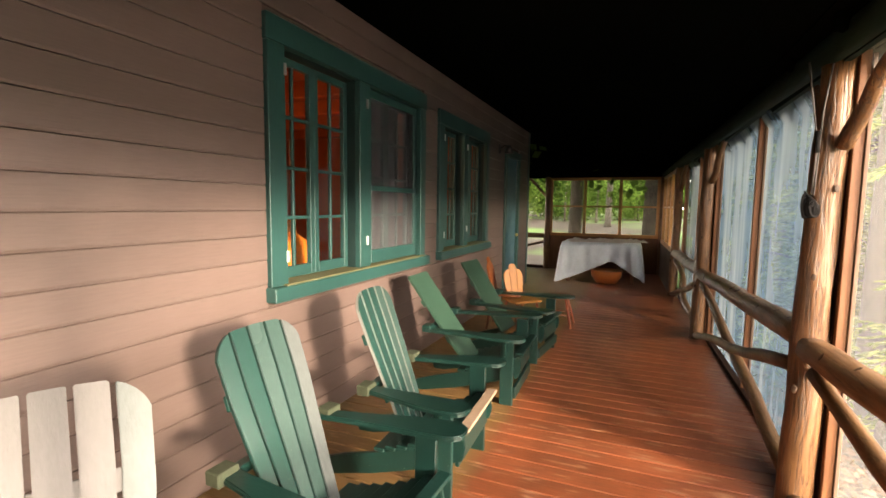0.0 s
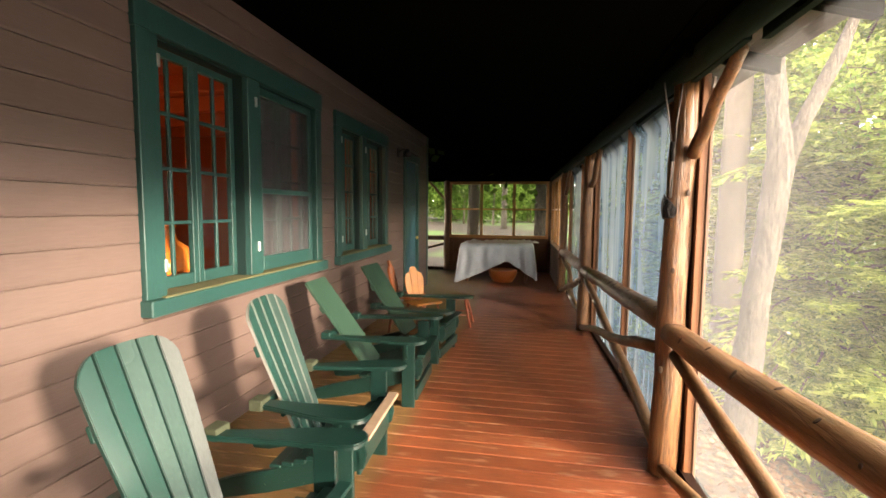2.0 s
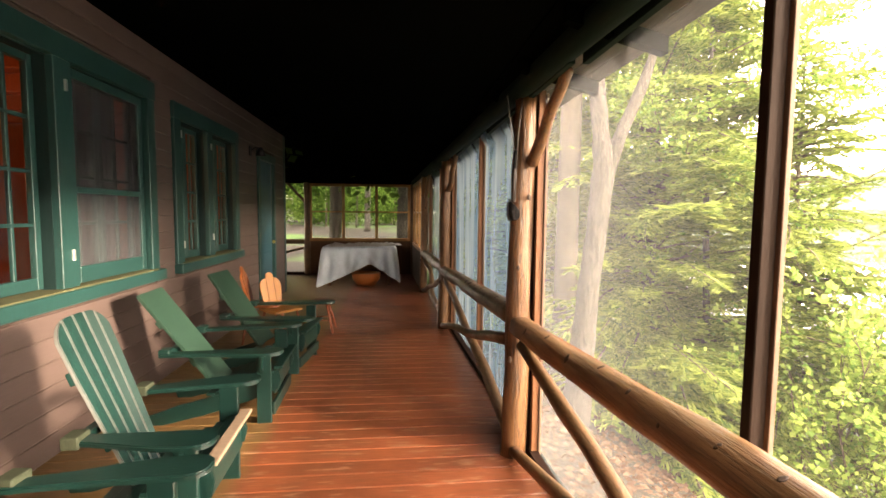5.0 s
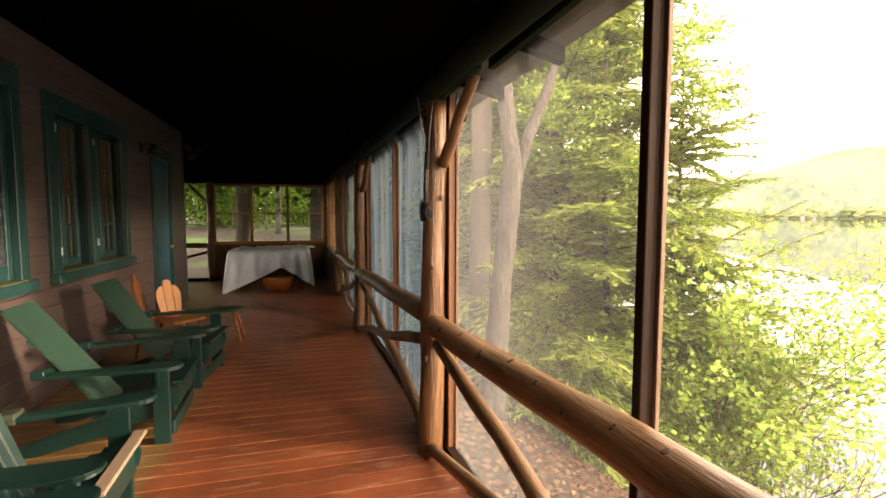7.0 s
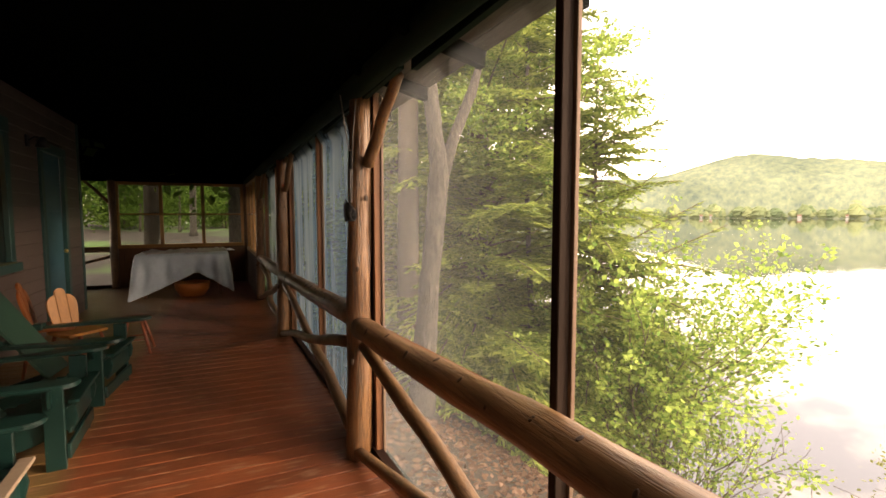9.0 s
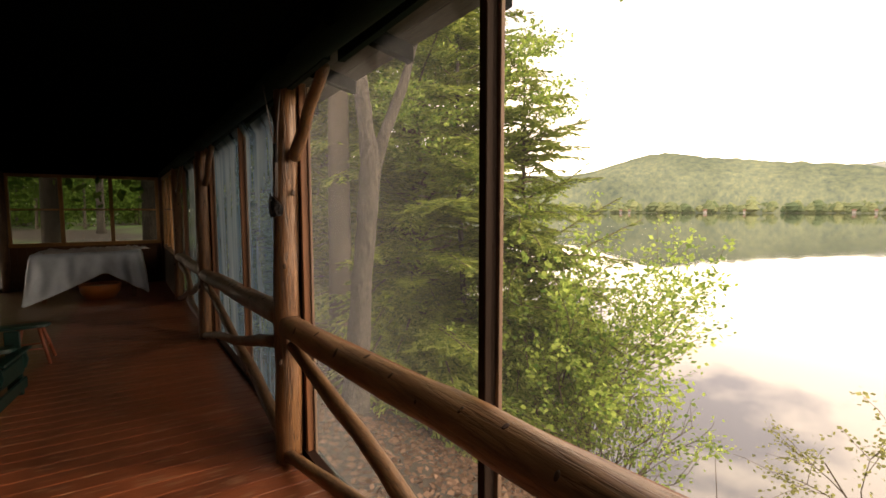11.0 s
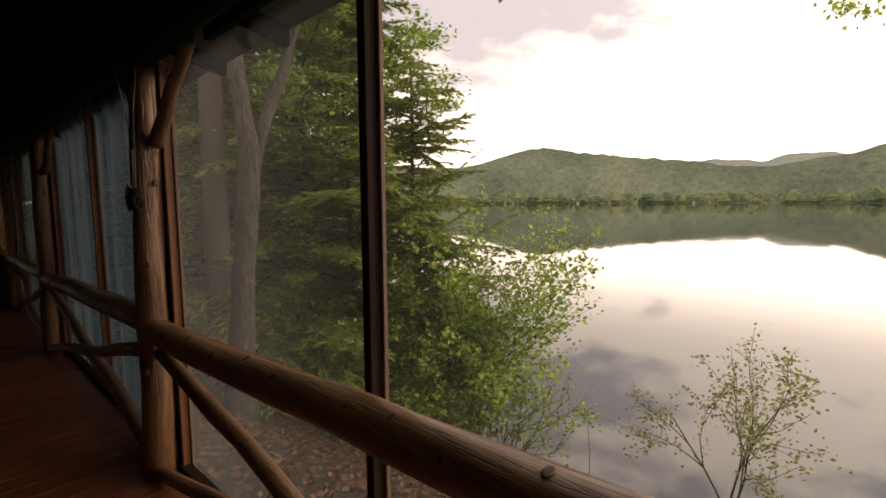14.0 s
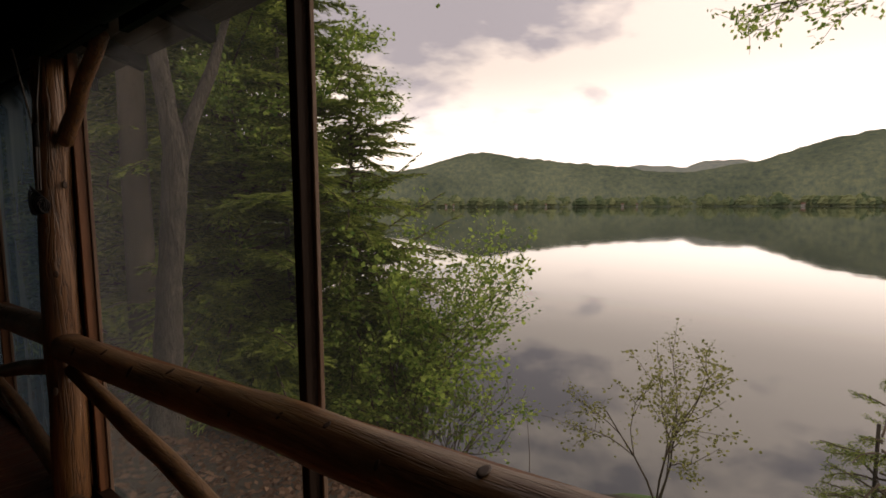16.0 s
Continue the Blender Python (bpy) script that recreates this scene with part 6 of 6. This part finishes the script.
# ---- cottages on the far shore ----
def cottage(a, r, w, seed):
    x, y = r * math.sin(radians(a)), r * math.cos(radians(a))
    t = thing("cottage", "tiny pale cottage on the far shore", "house", Matrix.Translation((x, y, LAKE_Z + 0.4)) @ Matrix.Rotation(radians(-a), 4, "Z"), "far cottages")
    part("wall", box(-w, w, -3, 3, 0, 3.2, 0.05), COTTAGE, t)
    b = bmesh.new()
    vs = [b.verts.new(p) for p in ((-w - 0.4, -3.5, 3.1), (w + 0.4, -3.5, 3.1), (w + 0.4, 3.5, 3.1), (-w - 0.4, 3.5, 3.1), (-w - 0.4, 0, 5.4), (w + 0.4, 0, 5.4))]
    for f in ((0, 1, 5, 4), (2, 3, 4, 5), (0, 4, 3), (1, 2, 5), (0, 3, 2, 1)):
        b.faces.new([vs[k] for k in f])
    part("roof", b, PANEL, t)
    for k in (-0.5, 0.5):
        part("window", box(w * k - 0.7, w * k + 0.7, -3.06, -2.98, 1.0, 2.2), GREEN_DARK, t)


for i, (a, w) in enumerate(((53.1, 2), (54, 1.5), (61.5, 2.4), (65, 1.5), (73.5, 2), (75.0, 1.5), (90, 2.4))):
    cottage(a, 838 - (i * 7 % 12), w, i)


# ---- floor boards and siding, piece by piece ----
def lay_floor():
    w = 0.142
    made = {}
    def plank(x0, x1):
        b = box(x0, x1, 0.003, w - 0.003, -0.0095, 0.0)
        top = [e for e in b.edges if all(v.co.z > -0.001 for v in e.verts)]
        bmesh.ops.bevel(b, geom=top, offset=0.0035, segments=1, affect="EDGES")
        me = mesh_of(b, "floor_board")
        me.materials.append(FLOOR)
        return me
    n = int((BACK_Y + 0.1 - FRONT_Y) / w)
    for i in range(n):
        y = FRONT_Y + i * w
        key = (WALL_X - 0.02 if y < HOUSE_END else WALL_X - 4.0, round(edge_x(y) + 0.15, 2))
        if key not in made:
            made[key] = plank(*key)
        part("floor_board", made[key], FLOOR, floor, at=pose(0, y, 0))


lay_floor()


def lay_siding():
    step = 0.146
    meshes = {}
    def course(length):
        key = round(length, 3)
        if key not in meshes:
            b = bmesh.new()
            prof = [(-0.021, 0.0), (0.0, 0.0), (0.004, 0.012), (0.002, step - 0.006), (-0.005, step - 0.002), (-0.006, step - 0.001), (-0.021, step - 0.001)]
            a = [b.verts.new((x, 0, z)) for x, z in prof]
            c = [b.verts.new((x, key, z)) for x, z in prof]
            b.faces.new(a)
            b.faces.new(c[::-1])
            for k in range(len(prof)):
                b.faces.new((a[k], c[k], c[(k + 1) % len(prof)], a[(k + 1) % len(prof)]))
            bmesh.ops.recalc_face_normals(b, faces=b.faces[:])
            meshes[key] = mesh_of(b, "siding_board")
            meshes[key].materials.append(SIDING)
        return meshes[key]
    for i in range(21):
        z = i * step
        cuts = [(y0 - 0.006, y1 + 0.006) for y0, y1, z0, z1 in HOLES if z + step * 0.6 > z0 - 0.03 and z + step * 0.4 < z1]
        y = FRONT_Y
        for a, c in cuts + [(HOUSE_END - 0.10, 0)]:
            if a - y > 0.02:
                part("siding_board", course(a - y), SIDING, WALL, at=pose(WALL_X, y, z))
            y = c


lay_siding()
